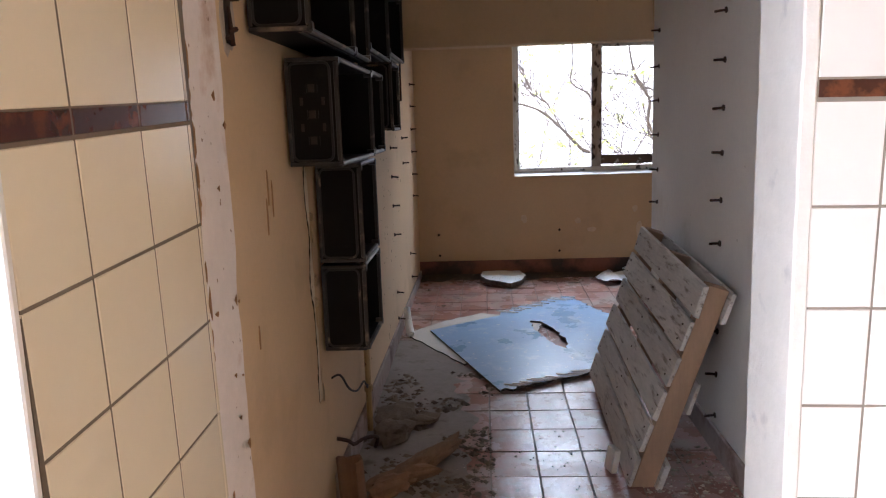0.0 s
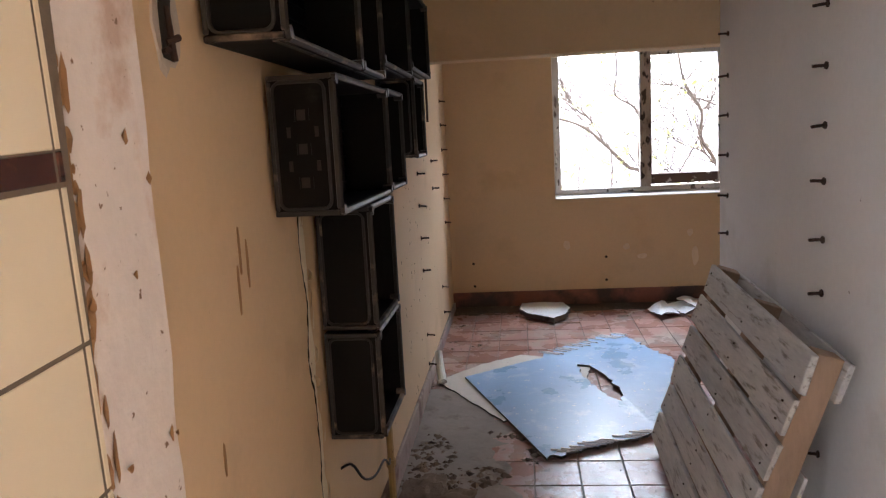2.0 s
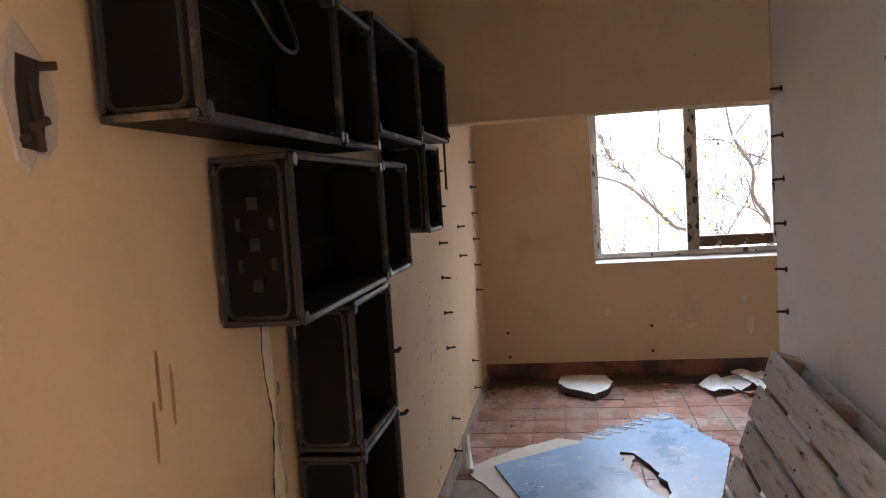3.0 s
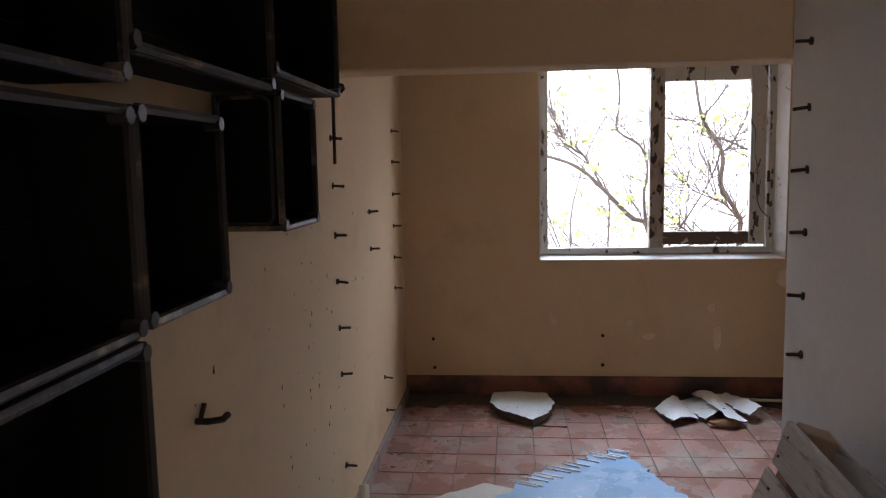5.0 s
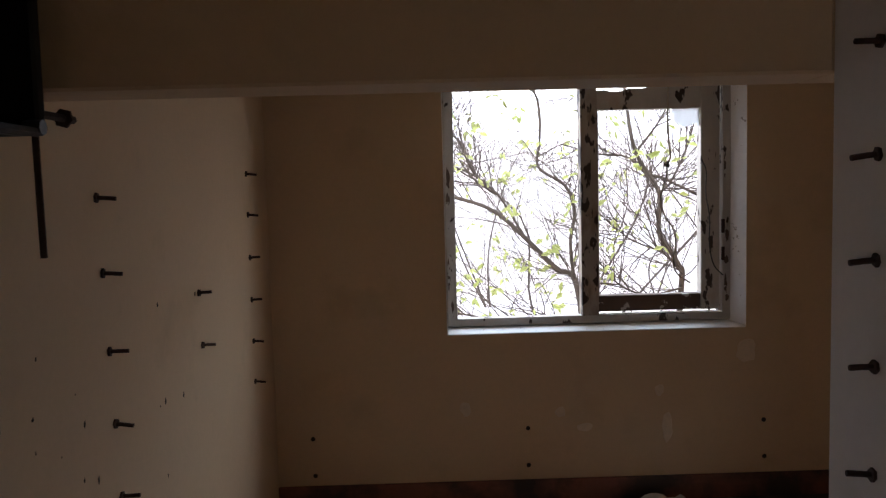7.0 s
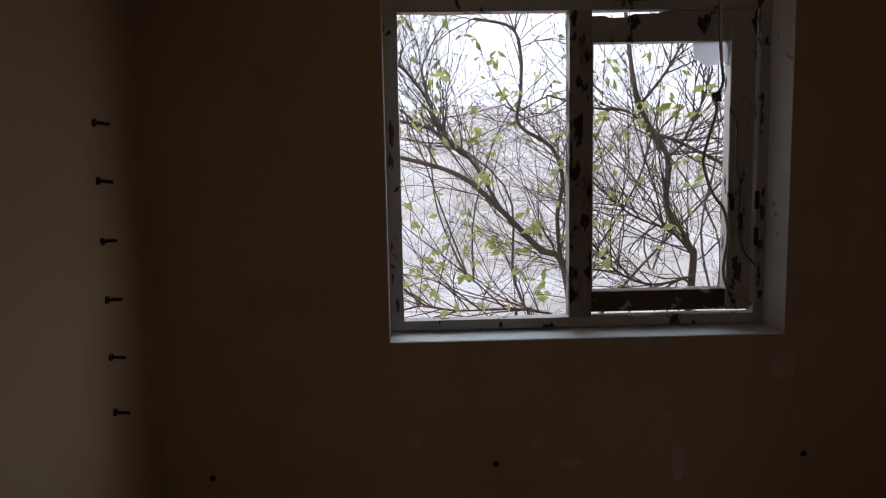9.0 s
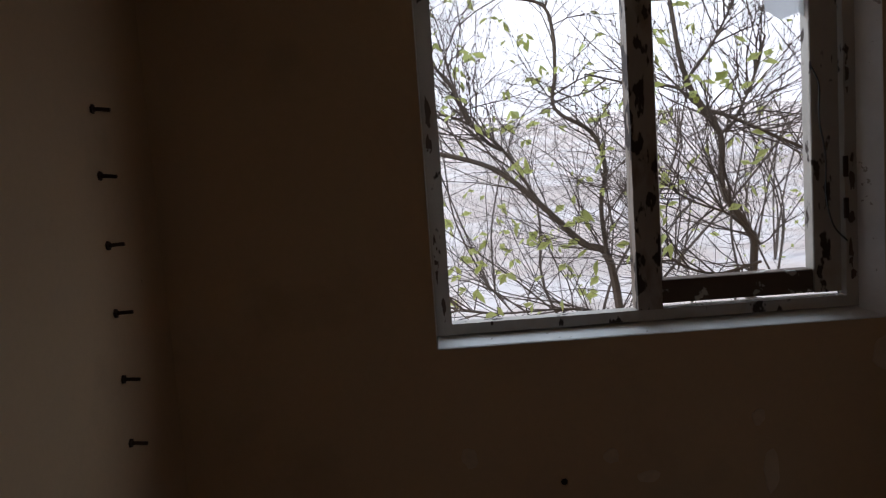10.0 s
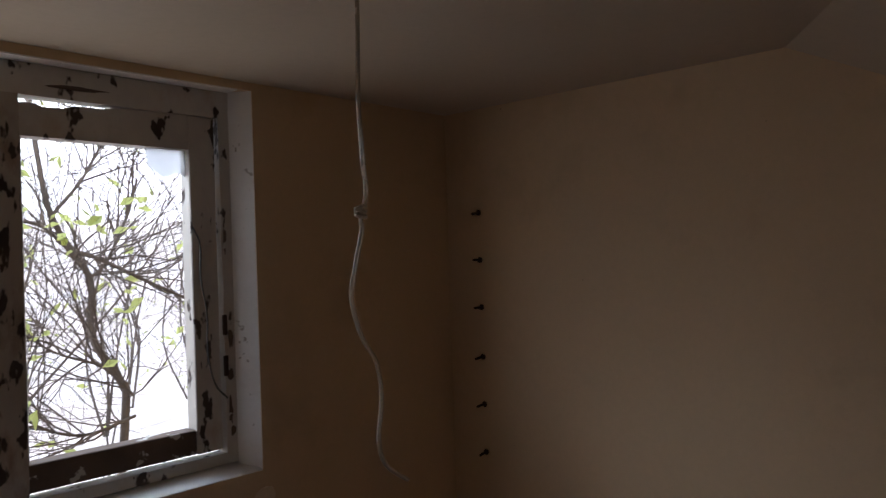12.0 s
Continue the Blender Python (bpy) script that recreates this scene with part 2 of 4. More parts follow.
def prism(bm, outline, z0, z1, tilt=None):
    """A slab with the given outline, from z0 to z1."""
    lo = [bm.verts.new((x, y, z0 + (tilt(x, y) if tilt else 0))) for x, y in outline]
    hi = [bm.verts.new((x, y, z1 + (tilt(x, y) if tilt else 0))) for x, y in outline]
    bm.faces.new(hi)
    bm.faces.new(lo[::-1])
    n = len(outline)
    for i in range(n):
        bm.faces.new((lo[i], lo[(i + 1) % n], hi[(i + 1) % n], hi[i]))


def tube(bm, points, radii, sides=8, cap=True):
    """A tube of changing radius along a line of points."""
    pts = [Vector(p) for p in points]
    if not isinstance(radii, (list, tuple)):
        radii = [radii] * len(pts)
    rings = []
    for i, p in enumerate(pts):
        d = (pts[min(i + 1, len(pts) - 1)] - pts[max(i - 1, 0)]).normalized()
        a = d.orthogonal().normalized() if i == 0 else (a - d * a.dot(d)).normalized()
        b = d.cross(a)
        rings.append([bm.verts.new(p + (a * math.cos(k * math.tau / sides) + b * math.sin(k * math.tau / sides)) * radii[i]) for k in range(sides)])
    for r0, r1 in zip(rings, rings[1:]):
        for k in range(sides):
            bm.faces.new((r0[k], r0[(k + 1) % sides], r1[(k + 1) % sides], r1[k]))
    if cap:
        bm.faces.new(rings[0][::-1])
        bm.faces.new(rings[-1])


def spline(pts, steps=5):
    """Catmull-Rom points through pts."""
    P = [Vector(p) for p in pts]
    P = [P[0] * 2 - P[1]] + P + [P[-1] * 2 - P[-2]]
    out = []
    for a, b, c, d in zip(P, P[1:], P[2:], P[3:]):
        for k in range(steps):
            t = k / steps
            out.append(0.5 * (2 * b + (c - a) * t + (2 * a - 5 * b + 4 * c - d) * t * t + (3 * b - a - 3 * c + d) * t ** 3))
    return out + [P[-2]]


def blob(bm, centre, size, seed, sub=2, rough=0.35):
    """An uneven lump."""
    r = bmesh.ops.create_icosphere(bm, subdivisions=sub, radius=1.0)
    for v in r["verts"]:
        n = noise.noise(v.co * 1.7 + Vector((seed * 7.3, 0, 0)))
        n2 = noise.noise(v.co * 4.1 + Vector((0, seed * 3.1, 0)))
        v.co = Vector(centre) + Vector([c * s * (1 + rough * n + 0.3 * rough * n2) for c, s in zip(v.co, size)])


def fz(y):
    """The floor's height: it rises a little towards the window."""
    return 0.06 * min(1.0, max(0.0, (y - 3.4) / 2.8))


# ---- the setting ----
WX, WY, RX, CEIL_Z, LOW_Z = 0.0, 6.294, 1.578, 2.75, 2.29
PY, BEAM_Z = 4.02, 1.871      # end of the right wall; underside of the beam
AX, AY = 3.37, 4.84           # side wall of the wide part and its outer corner


def wall(name, lo, hi, material, label):
    return tagged(part(name, one_box(lo, hi), material), label, "wall", kind="structure")


wall("wall_west", (-0.22, 1.21, -0.3), (0.0, WY + 0.24, CEIL_Z), CREAM, "cream plastered side wall with bolts and stains")
wall("wall_west_tiled", (-0.22, 0.40, -0.3), (0.0495, 0.985, CEIL_Z), GROUT, "side wall with cream glazed tiles and brown band")
wall("wall_east", (RX, 1.2, -0.3), (RX + 0.14, PY, CEIL_Z), GREY, "greyish white plastered wall with rows of bolts")
wall("wall_partition", (1.206, 0.9885, -0.3), (2.9, 1.2, CEIL_Z), GROUT_W, "partition wall beside the doorway, white glazed tiles")
wall("wall_lintel", (0.04, 0.99, 2.12), (1.206, 1.2, CEIL_Z), JAMB_W, "plastered lintel above the doorway")
wall("wall_hall_east", (2.9, -2.4, -0.3), (3.1, 1.2, CEIL_Z), CREAM, "plain wall of the entrance room")
wall("wall_hall_south", (-0.22, -2.6, -0.3), (3.1, -2.4, CEIL_Z), CREAM, "plain wall of the entrance room")
wall("wall_hall_west_pier", (-0.22, -2.4, -0.3), (0.04, -1.7, CEIL_Z), CREAM, "plain wall of the entrance room")
wall("wall_hall_west_head", (-0.22, -1.7, 2.66), (0.04, 0.383, CEIL_Z), CREAM, "wall above the outer doorway")
wall("wall_wide_part_side", (AX, 3.14, -0.3), (5.6, WY + 0.24, CEIL_Z), CREAM, "cream plastered wall of the wide part")
wall("wall_wide_part_back", (RX + 0.14, 3.0, -0.3), (5.6, 3.14, CEIL_Z), CREAM, "plain wall behind the wide part")
# the end wall, with the window's opening through it
OX0, OX1, OZ0, OZ1 = 0.867, 2.369, 0.95, 2.262
bm = bmesh.new()
for lo, hi in (((0, WY, -0.3), (OX0, WY + 0.24, CEIL_Z)), ((OX1, WY, -0.3), (AX, WY + 0.24, CEIL_Z)), ((OX0, WY, -0.3), (OX1, WY + 0.24, OZ0)), ((OX0, WY, OZ1), (OX1, WY + 0.24, CEIL_Z))):
    box(bm, lo, hi)
bmesh.ops.remove_doubles(bm, verts=bm.verts, dist=1e-5)
tagged(part("wall_north", bm, CREAM), "cream plastered end wall with a window opening", "wall", kind="structure")
tagged(part("ceiling", one_box((-0.3, -2.7, CEIL_Z), (5.7, WY + 0.3, CEIL_Z + 0.2)), CEIL), "plain painted ceiling", "ceiling", kind="structure")
tagged(part("ceiling_low", one_box((0.0, PY + 0.15, LOW_Z), (AX, WY, LOW_Z + 0.12)), CEIL), "low cream ceiling beside the window", "ceiling", kind="structure")
bm = one_box((0.0, PY, BEAM_Z), (RX, PY + 0.15, CEIL_Z), 0.006)
tagged(part("beam", bm, CREAM), "cream plastered beam across the room", "beam", kind="structure")
bm = one_box((RX, PY + 0.002, BEAM_Z), (AX, PY + 0.15, CEIL_Z), 0.004)
tagged(part("beam_side", bm, CREAM), "cream plastered beam over the wide part", "beam", kind="structure")

bm = bmesh.new()
sv = [[bm.verts.new((x, y, z)) for y, z in ((AY, LOW_Z), (PY + 0.148, LOW_Z), (PY + 0.148, low))] for x, low in ((2.3, LOW_Z - 0.004), (AX, 1.95))]
bm.faces.new(sv[0])
bm.faces.new(sv[1][::-1])
for k in range(3):
    bm.faces.new((sv[0][k], sv[1][k], sv[1][(k + 1) % 3], sv[0][(k + 1) % 3]))
tagged(part("ceiling_slope", bm, CEIL), "sloping cream soffit below the low ceiling", "ceiling", kind="structure")

tagged(part("door_jamb_outer", one_box((-0.222, 0.383, -0.02), (0.051, 0.397, 2.66), 0.003), SILL), "white plastered jamb of the outer doorway", "door jamb", kind="structure")
# door jambs: the worn left lining and the white right one
bm = bmesh.new()
box(bm, (-0.1, 0.985, -0.02), (0.036, 1.21, 2.12))
bmesh.ops.subdivide_edges(bm, edges=[e for e in bm.edges if abs(e.verts[0].co.z - e.verts[1].co.z) > 1], cuts=60)
for v in bm.verts:
    if v.co.x > 0:
        v.co.x += 0.006 * noise.noise((v.co.z * 6, v.co.y * 9, 0))
        v.co.y += 0.010 * noise.noise((v.co.z * 9, v.co.y * 5, 4)) * (1 if v.co.y < 1.1 else 0.5)
tagged(part("door_jamb_west", bm, JAMB), "flaking pinkish white door jamb, bare plaster edges", "door jamb", kind="structure")
rj = random.Random(14)
bm = bmesh.new()
for k in range(90):
    z = rj.uniform(0.3, 2.1)
    side = rj.random()
    y = 0.992 + abs(rj.gauss(0, 0.012)) if side < 0.6 else rj.uniform(1.0, 1.205)
    a_, b_ = (rj.uniform(0.004, 0.012), rj.uniform(0.008, 0.040)) if side < 0.6 else (rj.uniform(0.002, 0.008), rj.uniform(0.003, 0.016))
    ring_ = [bm.verts.new((0.0425 + 0.006 * noise.noise((z * 6, y * 9, 0)) * 0.6, y + math.cos(q) * a_ * rj.uniform(0.5, 1.2), z + math.sin(q) * b_ * rj.uniform(0.6, 1.2))) for q in [u * math.tau / 9 for u in range(9)]]
    c_ = bm.verts.new((0.036, y, z))
    for u in range(9):
        bm.faces.new((ring_[u], ring_[(u + 1) % 9], c_))
tagged(part("jamb_chips", bm, STAIN), "brown chips where the jamb's paint has broken off", "chips", kind="stuff")
bm = bmesh.new()
box(bm, (1.176, 0.984, -0.02), (1.206, 1.203, 2.12), 0.004)
bmesh.ops.subdivide_edges(bm, edges=[e for e in bm.edges if abs(e.verts[0].co.z - e.verts[1].co.z) > 1], cuts=60)
for v in bm.verts:
    v.co.x += 0.0025 * noise.noise((v.co.z * 12, v.co.y * 9, 2))
tagged(part("door_jamb_east", bm, JAMB_W), "white painted door jamb with chipped edges", "door jamb", kind="structure")

# floor bed; the tiles lie on it
bm = bmesh.new()
ys = [-2.4, 0, 1.2, 3.4] + [3.4 + 0.2 * i for i in range(1, 16)]
rows_ = [[bm.verts.new((x, y, fz(y) - 0.006)) for y in ys] for x in (-0.22, 1.6, 5.6)]
low_ = [[bm.verts.new((x, y, -0.3)) for y in ys] for x in (-0.22, 1.6, 5.6)]
for i in range(2):
    for j in range(len(ys) - 1):
        bm.faces.new((rows_[i][j], rows_[i + 1][j], rows_[i + 1][j + 1], rows_[i][j + 1]))
        bm.faces.new((low_[i][j], low_[i][j + 1], low_[i + 1][j + 1], low_[i + 1][j]))
floor = tagged(part("floor", bm, FJOINT), "dusty red clay tile floor with pale joints", "floor", kind="structure")

# skirtings
def skirting(name, lo, hi, m, label):
    return tagged(part(name, one_box(lo, hi, 0.004), m), label, "baseboard", kind="structure")


skirting("baseboard_north", (0.0, WY - 0.016, 0.0), (AX, WY, 0.20), SKIRT, "dark red clay tile baseboard, stained black")
skirting("baseboard_west", (0.0, 2.25, -0.02), (0.016, WY - 0.016, 0.12), SKIRT_L, "dusty greyish baseboard with chipped top")
skirting("baseboard_east", (RX - 0.016, 1.2, -0.02), (RX, PY, 0.11), SKIRT_L, "dusty brownish baseboard")
skirting("baseboard_wide_part", (AX - 0.016, 3.14, 0.0), (AX, WY - 0.016, 0.20), SKIRT, "dark red clay tile baseboard")

# ---- window ----
window = tagged(empty("window_1", pose(0, 0, 0)), "weathered two-light wooden window with flaking white paint", "window", kind="structure")
FY0, FY1 = WY + 0.065, WY + 0.125


def bar(name, x0, x1, z0, z1, y0=FY0, y1=FY1, m=None, label=""):
    bm = bmesh.new()
    box(bm, (x0, y0, z0), (x1, y1, z1))
    long_ = [e for e in bm.edges if (e.verts[0].co - e.verts[1].co).length > 0.4]
    bmesh.ops.subdivide_edges(bm, edges=long_, cuts=16)
    for v in bm.verts:
        v.co += Vector((noise.noise(v.co * 9), noise.noise(v.co * 9 + Vector((5, 0, 0))), noise.noise(v.co * 9 + Vector((0, 5, 0))))) * 0.003
    return part(name, bm, m or WFRAME, window, label)


bar("window_frame", OX0, 0.923, OZ0 + 0.03, OZ1)
bar("window_frame", OX1 - 0.095, OX1 - 0.055, OZ0 + 0.03, OZ1)
bm = bmesh.new()
prism(bm, [(OX1 - 0.057, FY1), (OX1 - 0.055, FY0 - 0.002), (OX1 - 0.001, WY + 0.001), (OX1 + 0.002, WY + 0.02), (OX1 + 0.002, FY1)], OZ0 - 0.002, OZ1 + 0.002)
part("reveal", bm, SILL, window, "white painted splayed reveal")
for a_, b_ in (((OX0 - 0.002, WY + 0.001, OZ0), (OX0 + 0.004, FY0, OZ1)), ((OX0 + 0.004, WY + 0.001, OZ1 - 0.004), (OX1 - 0.055, FY0, OZ1 + 0.002))):
    part("reveal", one_box(a_, b_), SILL, window)
bar("window_frame", 0.923, OX1 - 0.095, 2.166, OZ1)
bar("window_frame", 0.923, OX1 - 0.095, OZ0 + 0.03, 1.017)
bar("mullion", 1.558, 1.642, 1.017, 2.166, FY0 - 0.004, FY1 + 0.01, MULL, "weathered mullion, dark where paint has flaked")
bm = one_box((OX0 + 0.002, WY - 0.004, OZ0 - 0.004), (OX1 - 0.002, FY0 + 0.03, OZ0 + 0.03), 0.004)
for v in bm.verts:
    if v.co.z > OZ0 + 0.01 and v.co.y < WY + 0.02:
        v.co.z -= 0.026
part("window_sill", bm, SILL, window, "white painted sloping sill")
sash = part("sash", one_box((2.168, FY0 + 0.012, 1.031), (2.264, FY1 + 0.012, 2.167), 0.003), WFRAME, window, "grey flaking casement sash, glass broken out")
for n, a, b, m_ in (("sash_rail", (1.646, FY0 + 0.012, 1.033), (2.166, FY1 + 0.012, 1.114), WFRAME_D), ("sash_rail", (1.634, FY0 + 0.014, 1.116), (1.652, FY1 + 0.012, 2.048), WFRAME)):
    o = part(n, one_box(a, b, 0.003), m_, sash)
bm = bmesh.new()
head = [(1.646, 2.050), (2.166, 2.050), (2.166, 2.170), (2.05, 2.165), (1.93, 2.160), (1.88, 2.152), (1.80, 2.151), (1.77, 2.140), (1.71, 2.138), (1.69, 2.147), (1.646, 2.145)]
prism(bm, head, 0, FY1 - FY0)
bmesh.ops.transform(bm, matrix=Matrix(((1, 0, 0, 0), (0, 0, 1, FY0 + 0.012), (0, 1, 0, 0), (0, 0, 0, 1))), verts=bm.verts)
part("sash_rail", bm, WFRAME, sash, "sagging top rail, splintered along its upper edge")
bm = bmesh.new()
tube(bm, spline([(2.171, FY0 + 0.006, 1.79), (2.190, FY0 - 0.004, 1.73), (2.186, FY0 - 0.008, 1.62), (2.205, FY0 - 0.008, 1.50), (2.203, FY0 - 0.012, 1.36), (2.225, FY0 - 0.014, 1.26), (2.275, FY0 - 0.006, 1.205)], 5), 0.003, 6)
tagged(part("window_wire", bm, BLACKW), "thin black wire dangling from the window sash", "wire")
rw = random.Random(8)
for x, z, w, h in ((2.296, 1.41, 0.014, 0.035), (2.292, 1.285, 0.013, 0.022), (2.288, 1.16, 0.009, 0.05), (2.296, 1.09, 0.012, 0.02), (2.284, 1.75, 0.006, 0.06), (0.892, 1.73, 0.012, 0.06), (0.888, 1.62, 0.010, 0.035), (0.884, 1.25, 0.008, 0.09), (0.900, 1.08, 0.007, 0.03), (1.80, 2.20, 0.10, 0.007)):
    bm = bmesh.new()
    prism(bm, [(x + math.cos(q) * w * rw.uniform(0.5, 1.2), z + math.sin(q) * h * rw.uniform(0.6, 1.15)) for q in [u * math.tau / 13 for u in range(13)]], 0, 0.004)
    bmesh.ops.transform(bm, matrix=Matrix(((1, 0, 0, 0), (0, 0, 1, FY0 - 0.0045), (0, 1, 0, 0), (0, 0, 0, 1))), verts=bm.verts)
    part("bare_patch", bm, WFRAME_D, window, "dark bare wood where paint has come off")
bm = bmesh.new()
prism(bm, [(2.04, 1.99), (2.09, 1.955), (2.15, 1.975), (2.168, 1.96), (2.168, 2.05), (2.03, 2.05)], 0, 0.004)
bmesh.ops.transform(bm, matrix=Matrix(((1, 0, 0, 0), (0, 0, 1, FY0 + 0.04), (0, 1, 0, 0), (0, 0, 0, 1))), verts=bm.verts)
part("glass_shard", bm, SHARD, sash, "frosted glass shard left in the corner")
for zz in (1.28, 1.42):
    part("hinge", one_box((2.268, FY0 - 0.006, zz), (2.284, FY0 + 0.004, zz + 0.07), 0.002), RUST, window)

# ---- outside ----
bm = bmesh.new()
NX, NY = 60, 50
grid = []
for i in range(NX + 1):
    rowv = []
    for j in range(NY + 1):
        s = (i / NX - 0.5) * 2
        x = 2 + 400 * s * abs(s) ** 1.6
        u = j / NY * 2 - 1
        y = 8 + 400 * u * abs(u) ** 1.6
        far = max(0.0, y - 20)
        z = -0.45 + min(far * 0.10, 9) + (0.25 * noise.noise((x * 0.25, y * 0.25, 0)) + (0.03 * far if far < 60 else 1.8) * noise.noise((x * 0.06, y * 0.06, 3))) * (1 if y > 8 else 0.2)
        rowv.append(bm.verts.new((x, y, z)))
    grid.append(rowv)
for i in range(NX):
    for j in range(NY):
        bm.faces.new((grid[i][j], grid[i + 1][j], grid[i + 1][j + 1], grid[i][j + 1]))
gr = part("ground", bm, EARTH)
for p in gr.data.polygons:
    p.use_smooth = True
tagged(gr, "pale dry ground rising to a hillside", "ground", kind="structure")


def twig_run(bm, start, way, length, radius, depth, rng, leaves):
    n = 5
    p, d = Vector(start), Vector(way).normalized()
    pts, rad = [p.copy()], [radius]
    for k in range(n):
        d = (d + Vector((rng.uniform(-1, 1), rng.uniform(-1, 1), rng.uniform(-0.8, 1))) * 0.33).normalized()
        p = p + d * length / n
        p.y = max(p.y, 6.85)
        pts.append(p.copy())
        rad.append(radius * (1 - 0.8 * (k + 1) / n))
        if depth > 0 and rng.random() < 0.85:
            side = (d + Vector((rng.uniform(-1, 1), rng.uniform(-1, 1), rng.uniform(-0.7, 1))) * 0.95).normalized()
            twig_run(bm, p, side, length * rng.uniform(0.45, 0.75), rad[-1] * 0.75, depth - 1, rng, leaves)
        if depth == 0 and rng.random() < 0.3:
            leaves.append((p.copy(), d.copy()))
    tube(bm, pts, rad, 3, cap=False)


def tree(label, limbs, seed, twigs, leaf_share, leaf_low):
    """limbs: lists of (x, y, z) with the radius at both ends; twigs grow from them."""
    rng = random.Random(seed)
    base = Vector(limbs[0][0][0])
    t = tagged(empty("tree"), label, "tree")
    bm, tw, leaves = bmesh.new(), bmesh.new(), []
    for pts, r0, r1 in limbs:
        sp = spline(pts, 5)
        tube(bm, sp, [(r0 + (r1 - r0) * i / (len(sp) - 1)) * (1 + 0.12 * noise.noise(Vector(p) * 8)) for i, p in enumerate(sp)], 7)
        for k in range(twigs):
            i = rng.randrange(1, len(sp))
            d = (sp[i] - sp[i - 1]).normalized()
            way = d + Vector((rng.uniform(-1, 1), rng.uniform(-1, 1), rng.uniform(-0.7, 1.2))) * 1.1
            twig_run(tw, sp[i], way, rng.uniform(0.35, 1.1), rng.uniform(0.0025, 0.006), 2, rng, leaves)
    part("trunk", bm, BARK, t)
    part("crown", tw, TWIG, t, "tangle of thin bare twigs")
    lf = bmesh.new()
    for p, d in leaves:
        if rng.random() > leaf_share or (p.z > leaf_low and rng.random() > 0.25):
            continue
        for k in range(rng.choice((1, 2, 2))):
            w = Vector((rng.uniform(-1, 1), rng.uniform(-1, 1), rng.uniform(-1.2, 0.2))).normalized()
            s = w.orthogonal().normalized()
            l = rng.uniform(0.04, 0.085)
            mid = p + w * l * 0.5
            up = w.cross(s) * l * 0.08
            v = [lf.verts.new(q) for q in (p, mid + s * l * 0.28 + up, p + w * l, mid - s * l * 0.28 + up, mid - up)]
            lf.faces.new((v[0], v[1], v[4]))
            lf.faces.new((v[1], v[2], v[4]))
            lf.faces.new((v[2], v[3], v[4]))
            lf.faces.new((v[3], v[0], v[4]))
    if lf.verts:
        tagged(part("leaves", lf, LEAF, t, "sparse young yellow-green leaves"), kind="stuff")
    else:
        lf.free()
    return t


LEFT_TREE = [
    ([(2.0, 7.9, -0.55), (1.9, 7.85, 0.2), (1.81, 7.8, 0.98), (1.66, 7.8, 1.11), (1.45, 7.8, 1.33), (1.22, 7.8, 1.53), (0.89, 7.8, 1.64), (0.53, 7.8, 1.71)], 0.026, 0.01),
    ([(1.77, 7.7, 1.04), (1.75, 7.7, 1.3), (1.78, 7.7, 1.5), (1.72, 7.7, 1.68), (1.54, 7.7, 1.81), (1.55, 7.7, 1.99), (1.55, 7.7, 2.19), (1.5, 7.7, 2.33), (1.3, 7.7, 2.38)], 0.013, 0.008),
    ([(1.45, 7.8, 1.33), (1.27, 7.8, 1.63), (1.07, 7.8, 1.79), (0.89, 7.8, 1.84), (0.56, 7.8, 1.89)], 0.01, 0.005),
    ([(1.29, 8.0, 1.63), (1.21, 8.0, 1.68), (1.11, 8.0, 1.82), (1.02, 8.0, 2.01), (0.88, 8.0, 2.18), (0.72, 8.0, 2.37)], 0.012, 0.006),
    ([(1.67, 7.4, 0.81), (1.48, 7.4, 0.84), (1.18, 7.4, 0.84), (0.97, 7.4, 0.87)], 0.007, 0.004),
]
RIGHT_TREE = [
    ([(2.3, 7.55, -0.55), (2.44, 7.5, 0.93), (2.42, 7.5, 1.15), (2.3, 7.5, 1.36), (2.3, 7.5, 1.62), (2.15, 7.5, 1.88), (2.09, 7.5, 2.19), (2.06, 7.5, 2.48)], 0.022, 0.01),
    ([(2.3, 7.5, 1.62), (2.19, 7.5, 1.77), (2.08, 7.5, 1.86), (1.91, 7.5, 1.88), (1.66, 7.5, 1.95)], 0.01, 0.005),
    ([(2.23, 7.5, 1.74), (2.35, 7.5, 1.7), (2.61, 7.5, 1.57), (2.85, 7.5, 1.46)], 0.011, 0.008),
    ([(2.3, 7.5, 1.62), (2.37, 7.5, 1.68), (2.47, 7.5, 1.88), (2.53, 7.5, 2.07)], 0.009, 0.006),
    ([(2.39, 7.3, 1.1), (2.26, 7.3, 1.24), (2.06, 7.3, 1.33), (1.89, 7.3, 1.47)], 0.007, 0.004),
    ([(2.35, 7.2, 1.03), (2.14, 7.2, 0.99), (1.96, 7.2, 1.06), (1.83, 7.2, 1.21)], 0.007, 0.005),
    ([(2.19, 7.6, 1.91), (2.31, 7.6, 2.06), (2.38, 7.6, 2.18), (2.5, 7.6, 2.4)], 0.009, 0.005),
]
tree("old leaning tree with bare twigs and few leaves", LEFT_TREE, 31, 38, 0.14, 1.35)
tree("crooked tree close to the window, young leaves", RIGHT_TREE, 47, 24, 0.05, 2.2)
